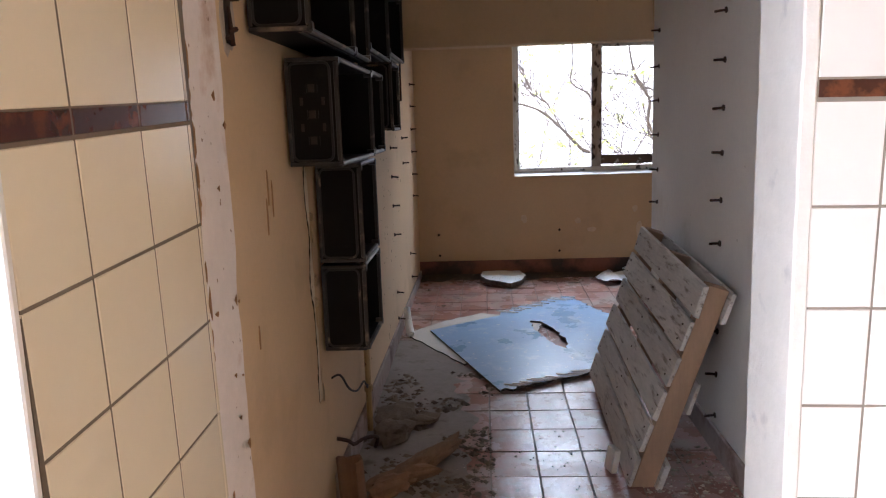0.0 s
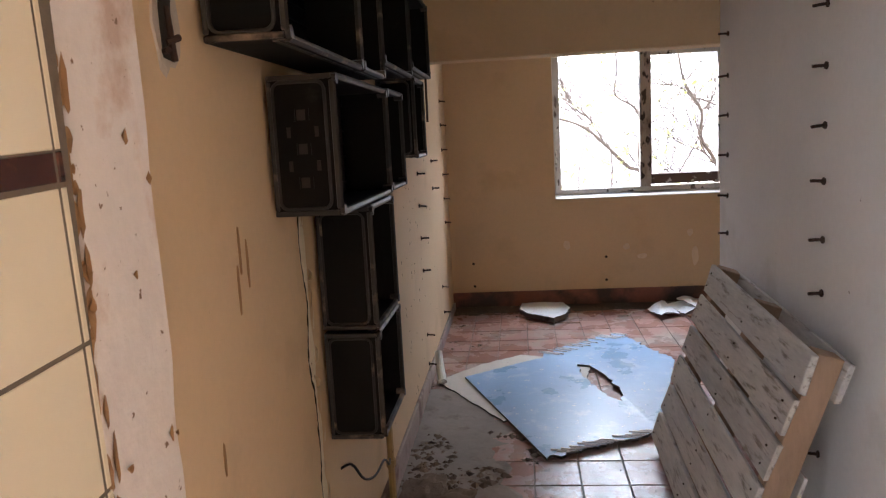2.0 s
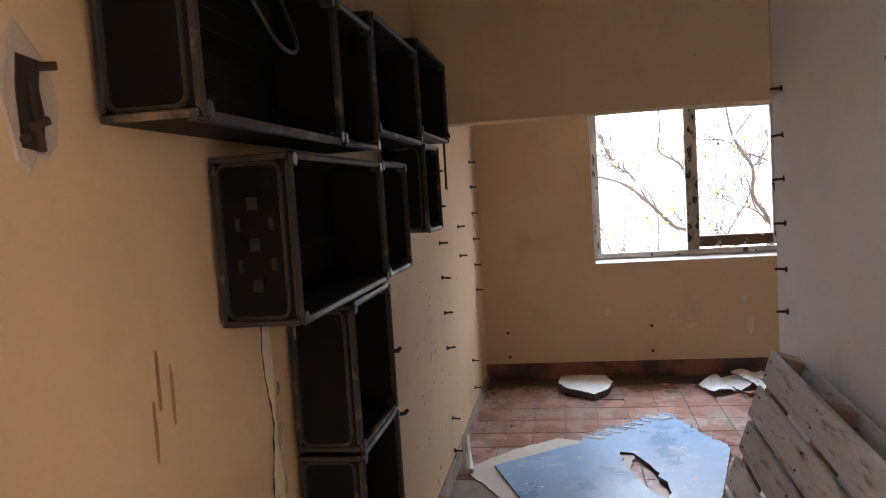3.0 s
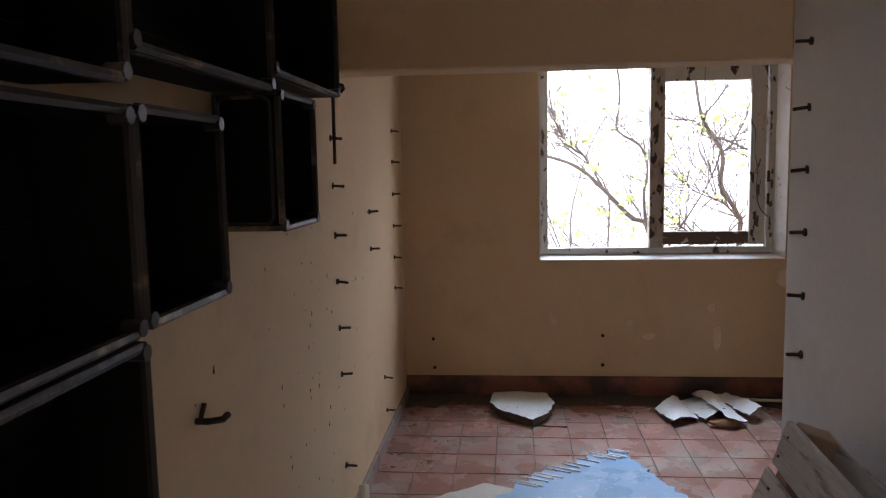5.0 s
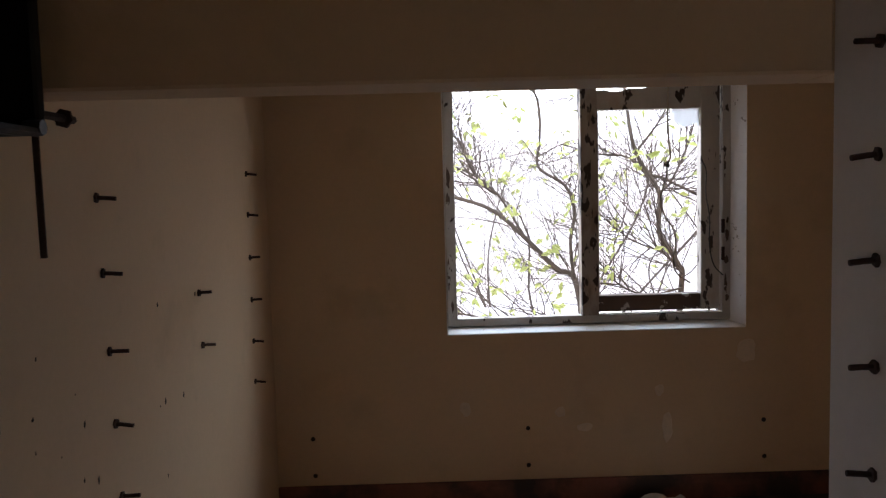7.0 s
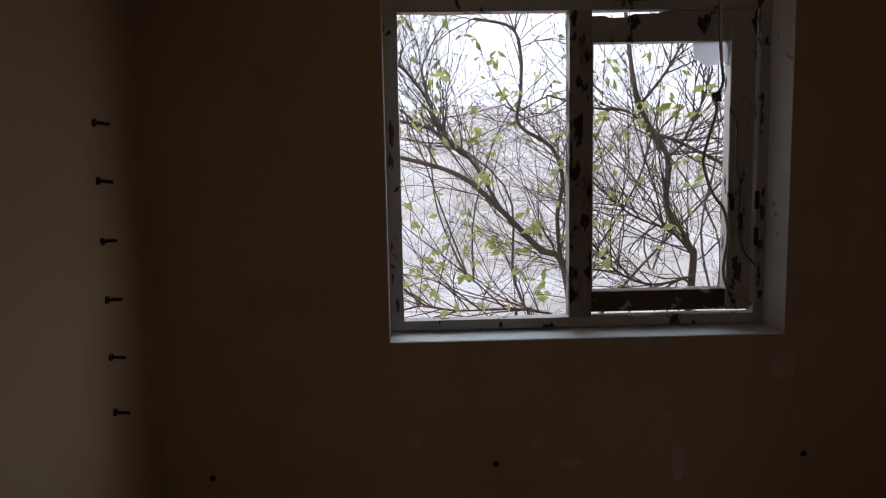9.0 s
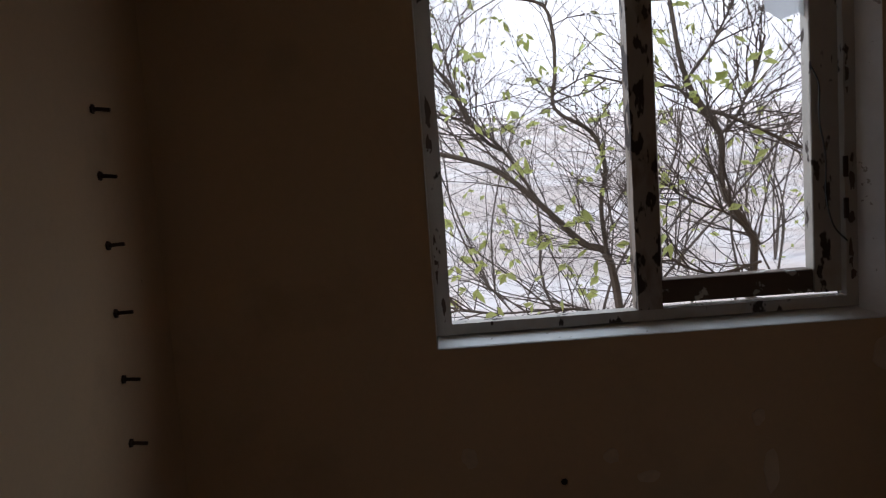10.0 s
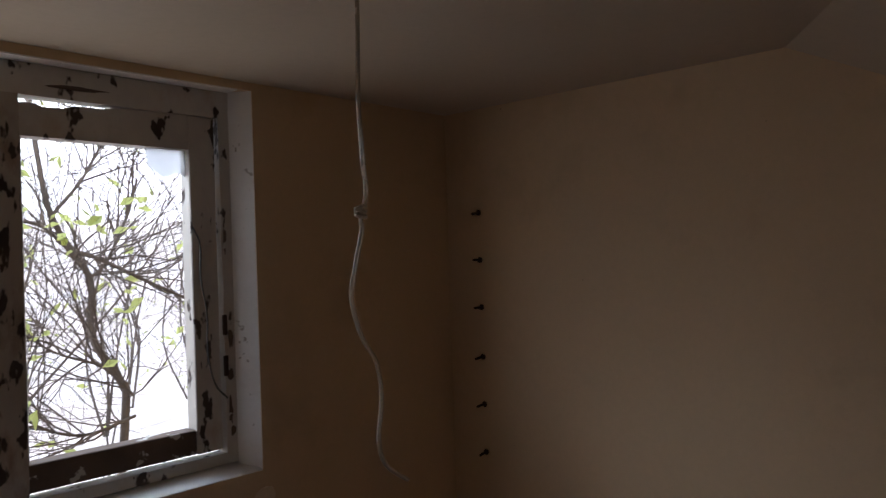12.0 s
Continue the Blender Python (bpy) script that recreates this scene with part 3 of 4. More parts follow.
# bushes farther off on the slope
rb2 = random.Random(77)
for k in range(18):
    x, y = rb2.uniform(-5, 10), rb2.uniform(11, 19)
    h = rb2.uniform(1.5, 4.5)
    stems = []
    for s in range(3):
        dx, dy = rb2.uniform(-1.6, 1.6), rb2.uniform(-0.8, 0.8)
        stems.append(([(x, y, -0.6), (x + dx * 0.2 + rb2.uniform(-0.3, 0.3), y + dy * 0.4, h * 0.3 - 0.45), (x + dx * 0.7 + rb2.uniform(-0.4, 0.4), y + dy, h * 0.7 - 0.45), (x + dx * 1.3, y + dy, h - 0.45)], 0.018, 0.006))
    tree("bare grey shrub on the slope", stems, 100 + k, 11, 0.06, 1.0)


# glowing backdrop in place of the overexposed white sky; it lights the room too
hz = bpy.data.materials.new("backdrop_glow")
hz.use_nodes = True
hb = hz.node_tree.nodes["Principled BSDF"]
hb.inputs["Base Color"].default_value = (0, 0, 0, 1)
hb.inputs["Emission Color"].default_value = (1.0, 0.965, 0.99, 1)
hb.inputs["Emission Strength"].default_value = 2.7
bm = bmesh.new()
arc = [(-math.cos(a) * 260, 20 + math.sin(a) * 90) for a in [k * math.pi / 24 for k in range(25)]]
lo_ = [bm.verts.new((x, y, -20)) for x, y in arc]
hi_ = [bm.verts.new((x, y, 120)) for x, y in arc]
for k in range(24):
    bm.faces.new((lo_[k], lo_[k + 1], hi_[k + 1], hi_[k]))
tagged(part("backdrop", bm, hz), "glowing white backdrop for the bright sky beyond the trees", "backdrop", kind="structure")

# ---- the left wall's crates ----
def crate(y0, y1, z0, z1, depth=0.152, label="black plastic crate hung open side out, dusty rims", x0=0.012, slots=False):
    """An open crate fixed with its bottom to the wall and its mouth to the room."""
    c = tagged(empty("crate", pose(x0, (y0 + y1) / 2, z0)), label, "crate", "crates on the wall")
    w, h, t = (y1 - y0) / 2 - 0.003, z1 - z0 - 0.006, 0.009
    for n_, lo, hi in (("back_panel", (0, -w, 0), (t, w, h)), ("side_panel", (t, -w, 0), (depth, -w + t, h)), ("side_panel", (t, w - t, 0), (depth, w, h)), ("lower_panel", (t, -w + t, 0), (depth, w - t, t)), ("upper_panel", (t, -w + t, h - t), (depth, w - t, h))):
        part(n_, one_box(lo, hi), CRATE, c)
    # ribs inside and raised frames on the ends
    bm = bmesh.new()
    for k in range(1, 8):
        zz = h * k / 8
        box(bm, (t, -w + t, zz - 0.003), (t + 0.005, w - t, zz + 0.003))
    tagged(part("ribs", bm, CRATE, c), kind="stuff")
    for s in (-1, 1):
        ye = s * (w + 0.001)
        a, b = 0.020, 0.032
        cx, cz = (depth - 0.014) / 2 + 0.004, h / 2
        hx, hz_ = (depth - 0.014) / 2 - 0.008, h / 2 - 0.016
        ring = []
        for qx, qz, q0 in ((1, -1, -90), (1, 1, 0), (-1, 1, 90), (-1, -1, 180)):
            for k in range(5):
                q = radians(q0 + 22.5 * k)
                ring.append((cx + qx * (hx - a) + a * math.cos(q), ye, cz + qz * (hz_ - a) + a * math.sin(q)))
        bm = bmesh.new()
        tube(bm, ring + [ring[0], ring[1]], [0.0042 + 0.0012 * noise.noise((k * 0.7, y0 * 3, z0 * 5)) for k in range(len(ring) + 2)], 6)
        part("end_frame", bm, WORN, c, "raised rounded border, its paint worn to tan")
        bm = bmesh.new()
        for zz in (0.006, h - 0.006):
            box(bm, (0.0, min(ye, ye + s * 0.007), zz - 0.006), (depth, max(ye, ye + s * 0.007), zz + 0.006), 0.002)
        box(bm, (0.0, min(ye, ye + s * 0.007), 0.014), (0.010, max(ye, ye + s * 0.007), h - 0.014), 0.002)
        part("end_flange", bm, RIM, c)
        if slots:
            # slots are raised boxes; the shade inside them is their colour
            bm, fr = bmesh.new(), bmesh.new()
            for k in range(3):
                zz, u = h * (0.24 + 0.24 * k), depth * 0.50
                box(bm, (u - 0.010, min(ye, ye + s * 0.002), zz - 0.012), (u + 0.010, max(ye, ye + s * 0.002), zz + 0.012))
                box(fr, (u + 0.014, min(ye, ye + s * 0.003), zz - 0.014), (u + 0.019, max(ye, ye + s * 0.003), zz + 0.014))
                box(fr, (u - 0.019, min(ye, ye + s * 0.003), zz - 0.014), (u - 0.014, max(ye, ye + s * 0.003), zz + 0.014))
                if k < 2:
                    for du in (-0.036, 0.030):
                        box(bm, (u + du, min(ye, ye + s * 0.002), zz + h * 0.12 - 0.012), (u + du + 0.009, max(ye, ye + s * 0.002), zz + h * 0.12 + 0.012))
            tagged(part("slots", bm, HOLE, c, "small square slots in the crate end"), kind="stuff")
            tagged(part("slot_ribs", fr, CRATE, c), kind="stuff")
    # rolled rim round the mouth
    bm = bmesh.new()
    r = 0.0085
    e = 0.018
    xr = depth
    loop = [(xr, -w + e, 0.004), (xr, w - e, 0.004), (xr, w - 0.004, e), (xr, w - 0.004, h - e), (xr, w - e, h - 0.004), (xr, -w + e, h - 0.004), (xr, -w + 0.004, h - e), (xr, -w + 0.004, e), (xr, -w + e, 0.004)]
    tube(bm, loop, r, 6)
    box(bm, (xr - 0.03, -w + 0.02, -0.002), (xr - 0.018, w - 0.02, 0.006))
    box(bm, (xr - 0.03, -w + 0.02, h - 0.006), (xr - 0.018, w - 0.02, h + 0.002))
    part("rim", bm, RIM, c, "rounded crate rim grey with dust")
    for sy in (-1, 1):
        for zz in (0.012, h - 0.012):
            bm = bmesh.new()
            tube(bm, [(xr - 0.02, sy * (w - 0.014), zz), (xr + 0.010, sy * (w - 0.014), zz)], 0.013, 8)
            part("corner_boss", bm, RIM, c)
    return c


crate(1.515, 2.205, 1.685, 2.02)
crate(2.205, 2.55, 1.685, 2.02)
crate(2.55, 3.20, 1.735, 2.07)
crate(3.20, 3.85, 1.775, 2.12)
crate(1.845, 2.55, 1.325, 1.655, slots=True, label="black plastic crate with slotted ends, open side out")
crate(2.55, 2.88, 1.33, 1.66)
crate(3.225, 3.545, 1.415, 1.745)
crate(2.175, 2.555, 0.965, 1.318, label="black plastic crate hung open side out below others")
crate(2.175, 2.56, 0.64, 0.96, label="black plastic crate hung lowest on the wall")

# wire loop inside the first upper crate, rod under the last
bm = bmesh.new()
tube(bm, spline([(0.12, 1.75, 1.99), (0.17, 1.79, 1.86), (0.175, 1.86, 1.835), (0.17, 1.93, 1.86), (0.12, 1.97, 1.99)], 5), 0.004, 6)
tagged(part("wire_loop", bm, RIM), "thin pale wire loop hanging in a crate", "wire")
bm = bmesh.new()
tube(bm, [(0.145, 3.862, 1.83), (0.145, 3.862, 1.74), (0.143, 3.868, 1.57)], 0.006, 6)
tagged(part("iron_rod", bm, RUST), "thin rusty iron rod hanging beside a crate", "rod")


# ---- bolts in the walls ----
def bolt(length=0.048, radius=0.0055, head=0.013):
    b = tagged(empty("wall_bolt"), "rusty bolt sticking out of the plaster", "bolt", "bolts in the walls")
    bm = bmesh.new()
    tube(bm, [(-0.03, 0, 0), (length * 0.5, 0, 0), (length, 0.001, -0.001)], radius, 6)
    part("shank", bm, RUST, b)
    bm = bmesh.new()
    tube(bm, [(0.0, 0, 0), (0.006, 0, 0)], head, 6)
    part("nut", bm, RUST, b)
    return b


first = bolt()
spots = [(0.0, 4.502 - 0.06 * z, z, 0) for z in (1.671, 1.485, 1.297, 1.107, 0.917, 0.723, 0.332, 0.15)]
spots += [(0.0, 5.15, 1.340, 0), (0.0, 5.164, 1.154, 0), (0.0, 5.457, 0.421, 0), (0.0, 5.496, 0.224, 0)]
spots += [(0.0, 5.89, 1.766 - 0.184 * k, 0) for k in range(6)]
spots += [(RX, 3.870, 1.903 - 0.189 * k, 180) for k in range(6)]
spots += [(RX, 2.72, 1.845 - 0.188 * k, 180) for k in range(10) if k != 6]
spots += [(AX, 6.115, 1.85 - 0.206 * k, 180) for k in range(6)]
rb = random.Random(5)
for i, (x, y, z, turn) in enumerate(spots):
    m = pose(x, y, z + rb.uniform(-0.004, 0.004), 0, rb.uniform(-6, 6), turn + rb.uniform(-8, 8))
    if i == 0:
        first.matrix_world = m
    else:
        copy_thing(first, m)
big = bolt(0.12, 0.008, 0.018)
big.matrix_world = pose(0.145, 3.968, 1.815, 0, 0, -92)
tagged(big, "large rusty bolt through the end of a crate")
for y, z in ((3.07, 1.01), (3.12, 0.767)):
    bm = bmesh.new()
    tube(bm, [(-0.02, y, z), (0.03, y, z), (0.05, y + 0.03, z - 0.005), (0.055, y + 0.05, z)], 0.008, 6)
    tube(bm, [(0.012, y - 0.005, z), (0.02, y + 0.005, z + 0.04)], 0.006, 6)
    tagged(part("iron_hook", bm, RUST), "bent rusty iron hook in the plaster", "hook")

# holes and filler patches on the end wall
for x, z in ((1.264, 0.463), (1.264, 0.272), (0.18, 0.44), (0.185, 0.25), (2.46, 0.47), (2.465, 0.28)):
    # a shallow stub, the hole's inner shade put into its colour
    bm = bmesh.new()
    tube(bm, [(x, WY + 0.01, z), (x, WY - 0.004, z)], [0.014, 0.011], 7)
    tagged(part("wall_plug", bm, HOLE), "dark plug hole in the end wall", "plug", "plug holes")


def patch(name, centre, w, h, normal, m, label, seed):
    """A thin uneven smear of filler on a wall; normal: 'y' or 'x'."""
    bm = bmesh.new()
    n = 14
    ring = []
    for k in range(n):
        a = k * math.tau / n
        r = 1 + 0.35 * noise.noise((math.cos(a) * 1.5, math.sin(a) * 1.5, seed))
        ring.append((math.cos(a) * w * r, math.sin(a) * h * r))
    c = Vector(centre)
    f = [c + (Vector((u, 0, v)) if normal == "y" else Vector((0, u, v))) for u, v in ring]
    off = Vector((0, -0.003, 0)) if normal == "y" else Vector((0.003, 0, 0))
    lo = [bm.verts.new(p - off * 0.5) for p in f]
    hi = [bm.verts.new(c + (p - c) * 0.9 + off) for p in f]
    bm.faces.new(hi)
    for k in range(n):
        bm.faces.new((lo[k], lo[(k + 1) % n], hi[(k + 1) % n], hi[k]))
    return tagged(part(name, bm, m), label, "wall patch", "filler patches")


for i, (x, z, w, h) in enumerate(((1.43, 0.54, 0.03, 0.025), (1.55, 0.46, 0.045, 0.022), (1.93, 0.64, 0.025, 0.03), (1.97, 0.45, 0.03, 0.075), (2.37, 0.83, 0.055, 0.06), (0.95, 0.57, 0.03, 0.04))):
    patch("filler_patch", (x, WY, z), w, h, "y", PATCH, "pale filler smear on the cream wall", i * 3.3)
patch("filler_patch", (0, 1.38, 1.70), 0.05, 0.10, "x", PATCH_G, "grey mortar round a torn-out socket", 9.1)

# torn-out socket
sk = tagged(empty("socket_box", pose(0, 1.38, 1.70)), "torn-out rusty socket box in grey mortar", "socket box")
# flat plate on the mortar, coloured with the recess's shade
bm = bmesh.new()
prism(bm, [(-0.022, -0.055), (0.018, -0.06), (0.024, -0.01), (0.018, 0.02), (0.024, 0.058), (-0.018, 0.062), (-0.024, 0.02)], 0, 0.002)
bmesh.ops.transform(bm, matrix=Matrix(((0, 0, 1, 0.0035), (1, 0, 0, 0), (0, 1, 0, 0), (0, 0, 0, 1))), verts=bm.verts)
part("recess", bm, HOLE, sk)
bm = bmesh.new()
for a, b in (((0.006, 0.018, 0.05), (0.022, 0.034, 0.052)), ((0.006, -0.01, -0.03), (0.02, 0.012, -0.02)), ((0.006, -0.02, -0.045), (0.018, -0.03, -0.045)), ((0.006, 0.0, 0.03), (0.012, 0.004, -0.06))):
    tube(bm, [a, b], 0.006, 6)
part("bracket", bm, RUST, sk, "rusty bent bracket")

# crack with peeling paint: a chipped channel, its bare plaster and the curling skin of paint beside it
def crack_y(z):
    return 2.058 + 0.022 * noise.noise((z * 5, 0, 0)) + (1.3 - z) * 0.05 + 0.006 * noise.noise((z * 24, 2, 0))


def crack_w(z):
    return 0.008 + 0.034 * max(0.0, noise.noise((z * 7, 4, 1)) + 0.30) + 0.012 * abs(noise.noise((z * 40, 1, 6)))


zs = [0.48 + 0.84 * q / 90 for q in range(91)]
bm = bmesh.new()
rows_c = [[bm.verts.new((0.0015, crack_y(z) - crack_w(z), z)), bm.verts.new((0.003, crack_y(z), z)), bm.verts.new((0.0015, crack_y(z) + crack_w(z), z))] for z in zs]
for a_, b_ in zip(rows_c, rows_c[1:]):
    for k in (0, 1):
        bm.faces.new((a_[k], a_[k + 1], b_[k + 1], b_[k]))
tagged(part("bare_plaster", bm, BARE), "pale bare plaster strip where paint has split", "plaster", kind="stuff")
ck = bmesh.new()
tube(ck, [(0.002, crack_y(z) - crack_w(z) * 0.9, z) for z in zs], [0.001 + 0.004 * abs(noise.noise((z * 22, 1, 0))) for z in zs], 5)
tagged(part("wall_crack", ck, HOLE), "dark jagged crack in the plaster", "crack")
bm = bmesh.new()
rc = random.Random(3)
zc = 1.31
while zc > 0.5:
    h = rc.uniform(0.02, 0.075)
    w = rc.uniform(0.012, 0.045)
    y = crack_y(zc) + crack_w(zc) * 0.8
    out = rc.uniform(0.006, 0.020)
    v = [bm.verts.new(p) for p in ((0.001, y + w, zc), (out, y - w * 0.5, zc - h * 0.25), (out * 0.8, y - w * 0.4, zc - h * 0.8), (0.001, y + w * 0.8, zc - h), (out * 0.5, y + w * 0.35, zc - h * 0.5))]
    for k in range(4):
        bm.faces.new((v[k], v[(k + 1) % 4], v[4]))
    zc -= h * rc.uniform(0.9, 2.0)
tagged(part("peeling_paint", bm, PEEL), "curling flakes of cream paint along a crack", "paint flakes", kind="stuff")
# brown run marks on the plaster
for i, (y, z, h) in enumerate(((1.62, 1.28, 0.06), (1.66, 1.25, 0.05), (1.60, 1.20, 0.05), (1.45, 0.9, 0.03))):
    patch("stain", (0, y, z), 0.004, h, "x", STAIN, "thin brown scratch in the plaster", i + 20)

# pipes and wires under the crates
bm = bmesh.new()
tube(bm, [(0.03, 2.95, 0.0), (0.03, 2.95, 0.34), (0.028, 2.94, 0.52), (0.0, 2.94, 0.54)], 0.014, 8)
tube(bm, [(0.03, 2.95, 0.20), (0.03, 2.95, 0.23)], 0.02, 8)
tagged(part("gas_pipe", bm, YELLOW), "ochre painted pipe stub rising along the wall", "pipe")
bm = bmesh.new()
tube(bm, [(-0.01, 2.62, 0.575), (0.05, 2.62, 0.575), (0.06, 2.62, 0.57)], [0.04, 0.038, 0.03], 12)
tagged(part("pipe_cap", bm, PALE_B), "pale round pipe cap in the wall", "pipe cap")
bm = bmesh.new()
tube(bm, spline([(-0.01, 2.29, 0.49), (0.03, 2.31, 0.50), (0.05, 2.38, 0.42), (0.05, 2.55, 0.35), (0.05, 2.72, 0.33), (0.04, 2.86, 0.25), (0.03, 2.93, 0.24)], 5), 0.0045, 6)
tagged(part("loose_wire", bm, BLACKW), "black loose wire curling out of the wall", "wire")
bm = bmesh.new()
tube(bm, spline([(-0.01, 2.33, 0.235), (0.04, 2.34, 0.22), (0.05, 2.42, 0.17), (0.08, 2.5, 0.16), (0.12, 2.58, 0.13), (0.10, 2.64, 0.06)], 5), 0.008, 6)
tagged(part("frayed_cable", bm, RUST), "frayed brown cable end near the floor", "cable")

# ---- the pallet ----
LEAN = 18.2
pal = tagged(empty("pallet", pose(1.128, 2.36, 0.0, 2.6, LEAN, 0)), "weathered grey wooden pallet leaning on the wall", "pallet")
rp_ = random.Random(11)
PL, PH = 1.21, 0.87


def plank(name, lo, hi, m, jit=0.004, label=""):
    bm = one_box(lo, hi, 0.003, None, jit)
    return part(name, bm, m, pal, label)


bw, gap = 0.122, 0.0245
for k in range(6):
    z0 = 0.012 + k * (bw + gap)
    plank("deck_board", (0.0, 0.0 + rp_.uniform(-0.015, 0.015), z0), (0.02, PL + rp_.uniform(-0.02, 0.02), z0 + bw), WOOD)
for y in (0.012, PL / 2 - 0.04, PL - 0.09):
    plank("stringer", (0.024, y, 0.005), (0.105, y + 0.075, PH), WOOD_B, 0.004, "brown wooden stringer")
for z0 in (0.02, 0.37, 0.745):
    plank("back_board", (0.109, -0.01, z0), (0.128, PL + 0.01, z0 + 0.125), WOOD)
nb = bmesh.new()
for k in range(6):
    for y in (0.05, PL / 2, PL - 0.05):
        for dz in (0.03, 0.09):
            z = 0.012 + k * (bw + gap) + dz
            yy = y + rp_.uniform(-0.015, 0.015)
            tube(nb, [(0.004, yy, z), (-0.0025, yy, z)], 0.004, 6)
tagged(part("nail_heads", nb, RUST, pal), kind="stuff")
bm = one_box((-0.015, -0.035, 0), (0.015, 0.035, 0.10), 0.004, pose(1.095, 2.52, 0.0, 0, 10, 15))
tagged(part("wood_block", bm, PALE_B), "pale wooden block beside the pallet", "block")

# ---- panels and debris on the floor ----
def ragged(pts, seed, amp=0.015, step=0.03, edges=None):
    """Breaks the outline's sides into a splintered line."""
    r = random.Random(seed)
    out = []
    n = len(pts)
    for i in range(n):
        a, b = Vector(pts[i]), Vector(pts[(i + 1) % n])
        out.append(tuple(a))
        if edges is None or i in edges:
            k = int((b - a).length / step)
            nrm = Vector((-(b - a).y, (b - a).x)).normalized()
            for j in range(1, k):
                q = a.lerp(b, j / k) + nrm * r.uniform(-amp, amp)
                out.append(tuple(q))
    return out


def slab(name, pts, z0, z1, m, edge, label, category, seed, amp=0.015, edges=None, tilt=None):
    ob = empty(name)
    bm = bmesh.new()
    prism(bm, ragged(pts, seed, amp, 0.03, edges), z0, z1, tilt)
    o = part("face", bm, m, ob)
    o.data.materials.append(edge)
    for p in o.data.polygons:
        if abs(p.normal.z) < 0.6:
            p.material_index = 1
    return tagged(ob, label, category)


def on_floor(x, y):
    return fz(y)


slab("under_panel", [(0.045, 4.50), (0.455, 3.87), (0.85, 4.1), (1.0, 4.8), (0.55, 4.98), (0.30, 4.80)], 0.002, 0.012, PALE_B, PANEL_EDGE, "dirty white board lying under the blue panel", "panel", 4, 0.006, None, on_floor)


def panel_tilt(x, y):
    return fz(y) + 0.012 + 0.012 * noise.noise((x * 2, y * 2, 0))


# the blue panel is broken: two pieces meet round a torn hole
bm = bmesh.new()
outer = ragged([(0.66, 3.41), (1.212, 3.69), (1.50, 4.76), (1.25, 5.40)], 2, 0.018, 0.022, (0, 2)) + ragged([(1.215, 5.38), (0.70, 4.96)], 8, 0.035, 0.03, (0,)) + [(0.69, 4.87), (0.51, 4.75), (0.212, 4.53)]
hole = ragged([(0.90, 4.72), (0.97, 4.70), (1.06, 4.45), (1.10, 4.25), (1.09, 4.08), (1.02, 4.16), (0.95, 4.36), (0.91, 4.55)], 5, 0.012, 0.04)
half = [outer, hole]
top = bmesh.new()
loops = []
for ring in half:
    vs = [top.verts.new((x, y, 0)) for x, y in ring]
    loops.append([top.edges.new((vs[i], vs[(i + 1) % len(vs)])) for i in range(len(vs))])
bmesh.ops.triangle_fill(top, edges=[e for l in loops for e in l], use_beauty=True)
bm.free()
ext = bmesh.ops.extrude_face_region(top, geom=top.faces[:])
upv = {v for v in ext["geom"] if isinstance(v, bmesh.types.BMVert)}
for v in top.verts:
    v.co.z = panel_tilt(v.co.x, v.co.y) + (0.013 if v in upv else 0.0)
bp_ob = empty("blue_panel")
o = part("panel_face", top, BLUE, bp_ob)
o.data.materials.append(PANEL_EDGE)
for p in o.data.polygons:
    if abs(p.normal.z) < 0.6:
        p.material_index = 1
# splinters along the torn sides
sp_ = bmesh.new()
rs = random.Random(21)
for k in range(46):
    s = rs.random()
    if k < 24:
        a = Vector((1.215, 5.38)).lerp(Vector((0.70, 4.96)), s)
        d = Vector((-0.12, 0.05))
    else:
        a = Vector((0.74, 3.46)).lerp(Vector((1.212, 3.69)), s)
        d = Vector((0.10, -0.02))
    l = rs.uniform(0.4, 1.0)
    z = panel_tilt(a.x, a.y) + 0.014
    tube(sp_, [(a.x - d.x * l, a.y - d.y * l, z), (a.x + d.x * l * 0.4, a.y + d.y * l * 0.4, z + 0.003)], [0.006, 0.002], 4)
tagged(part("splinter_fringe", sp_, PALE, bp_ob, "pale torn splinters"), kind="stuff")
tagged(bp_ob, "broken light blue painted panel with a torn hole", "panel")

slab("stone_chunk", [(0.548, 6.02), (0.60, 5.90), (0.805, 5.72), (0.90, 5.84), (0.945, 6.03), (0.90, 6.20), (0.72, 6.23), (0.57, 6.21)], 0.015, 0.055, STONE, STONE_E, "broken pale concrete slab with dark edges", "slab", 6, 0.008, None, on_floor)
bm = bmesh.new()
tube(bm, [(0.62, 5.78, fz(5.8) + 0.006), (1.0, 5.74, fz(5.8) + 0.006)], 0.004, 5)
tagged(part("stick", bm, OLDWOOD), "thin pale stick beside the slab", "stick")
strips = (((1.54, 6.02), (1.60, 5.76), (1.76, 5.85), (1.70, 6.20)), ((1.70, 6.15), (1.79, 5.83), (1.93, 5.93), (1.84, 6.22)), ((1.80, 6.2), (1.90, 5.74), (2.02, 5.80), (1.93, 6.24)), ((1.93, 6.22), (2.03, 5.82), (2.13, 5.90), (2.02, 6.25)))
for i, q in enumerate(strips):
    slab("torn_sheet", list(q), 0.008 + 0.010 * i, 0.014 + 0.010 * i, PALE, PANEL_EDGE, "torn white sheet lying in a splintered heap", "sheet", 30 + i, 0.010, None, lambda x, y, i=i: fz(y) + 0.02 * math.sin(x * 20 + i) + 0.02)
bm = bmesh.new()
blob(bm, (1.89, 5.78, 0.075), (0.09, 0.04, 0.022), 3)
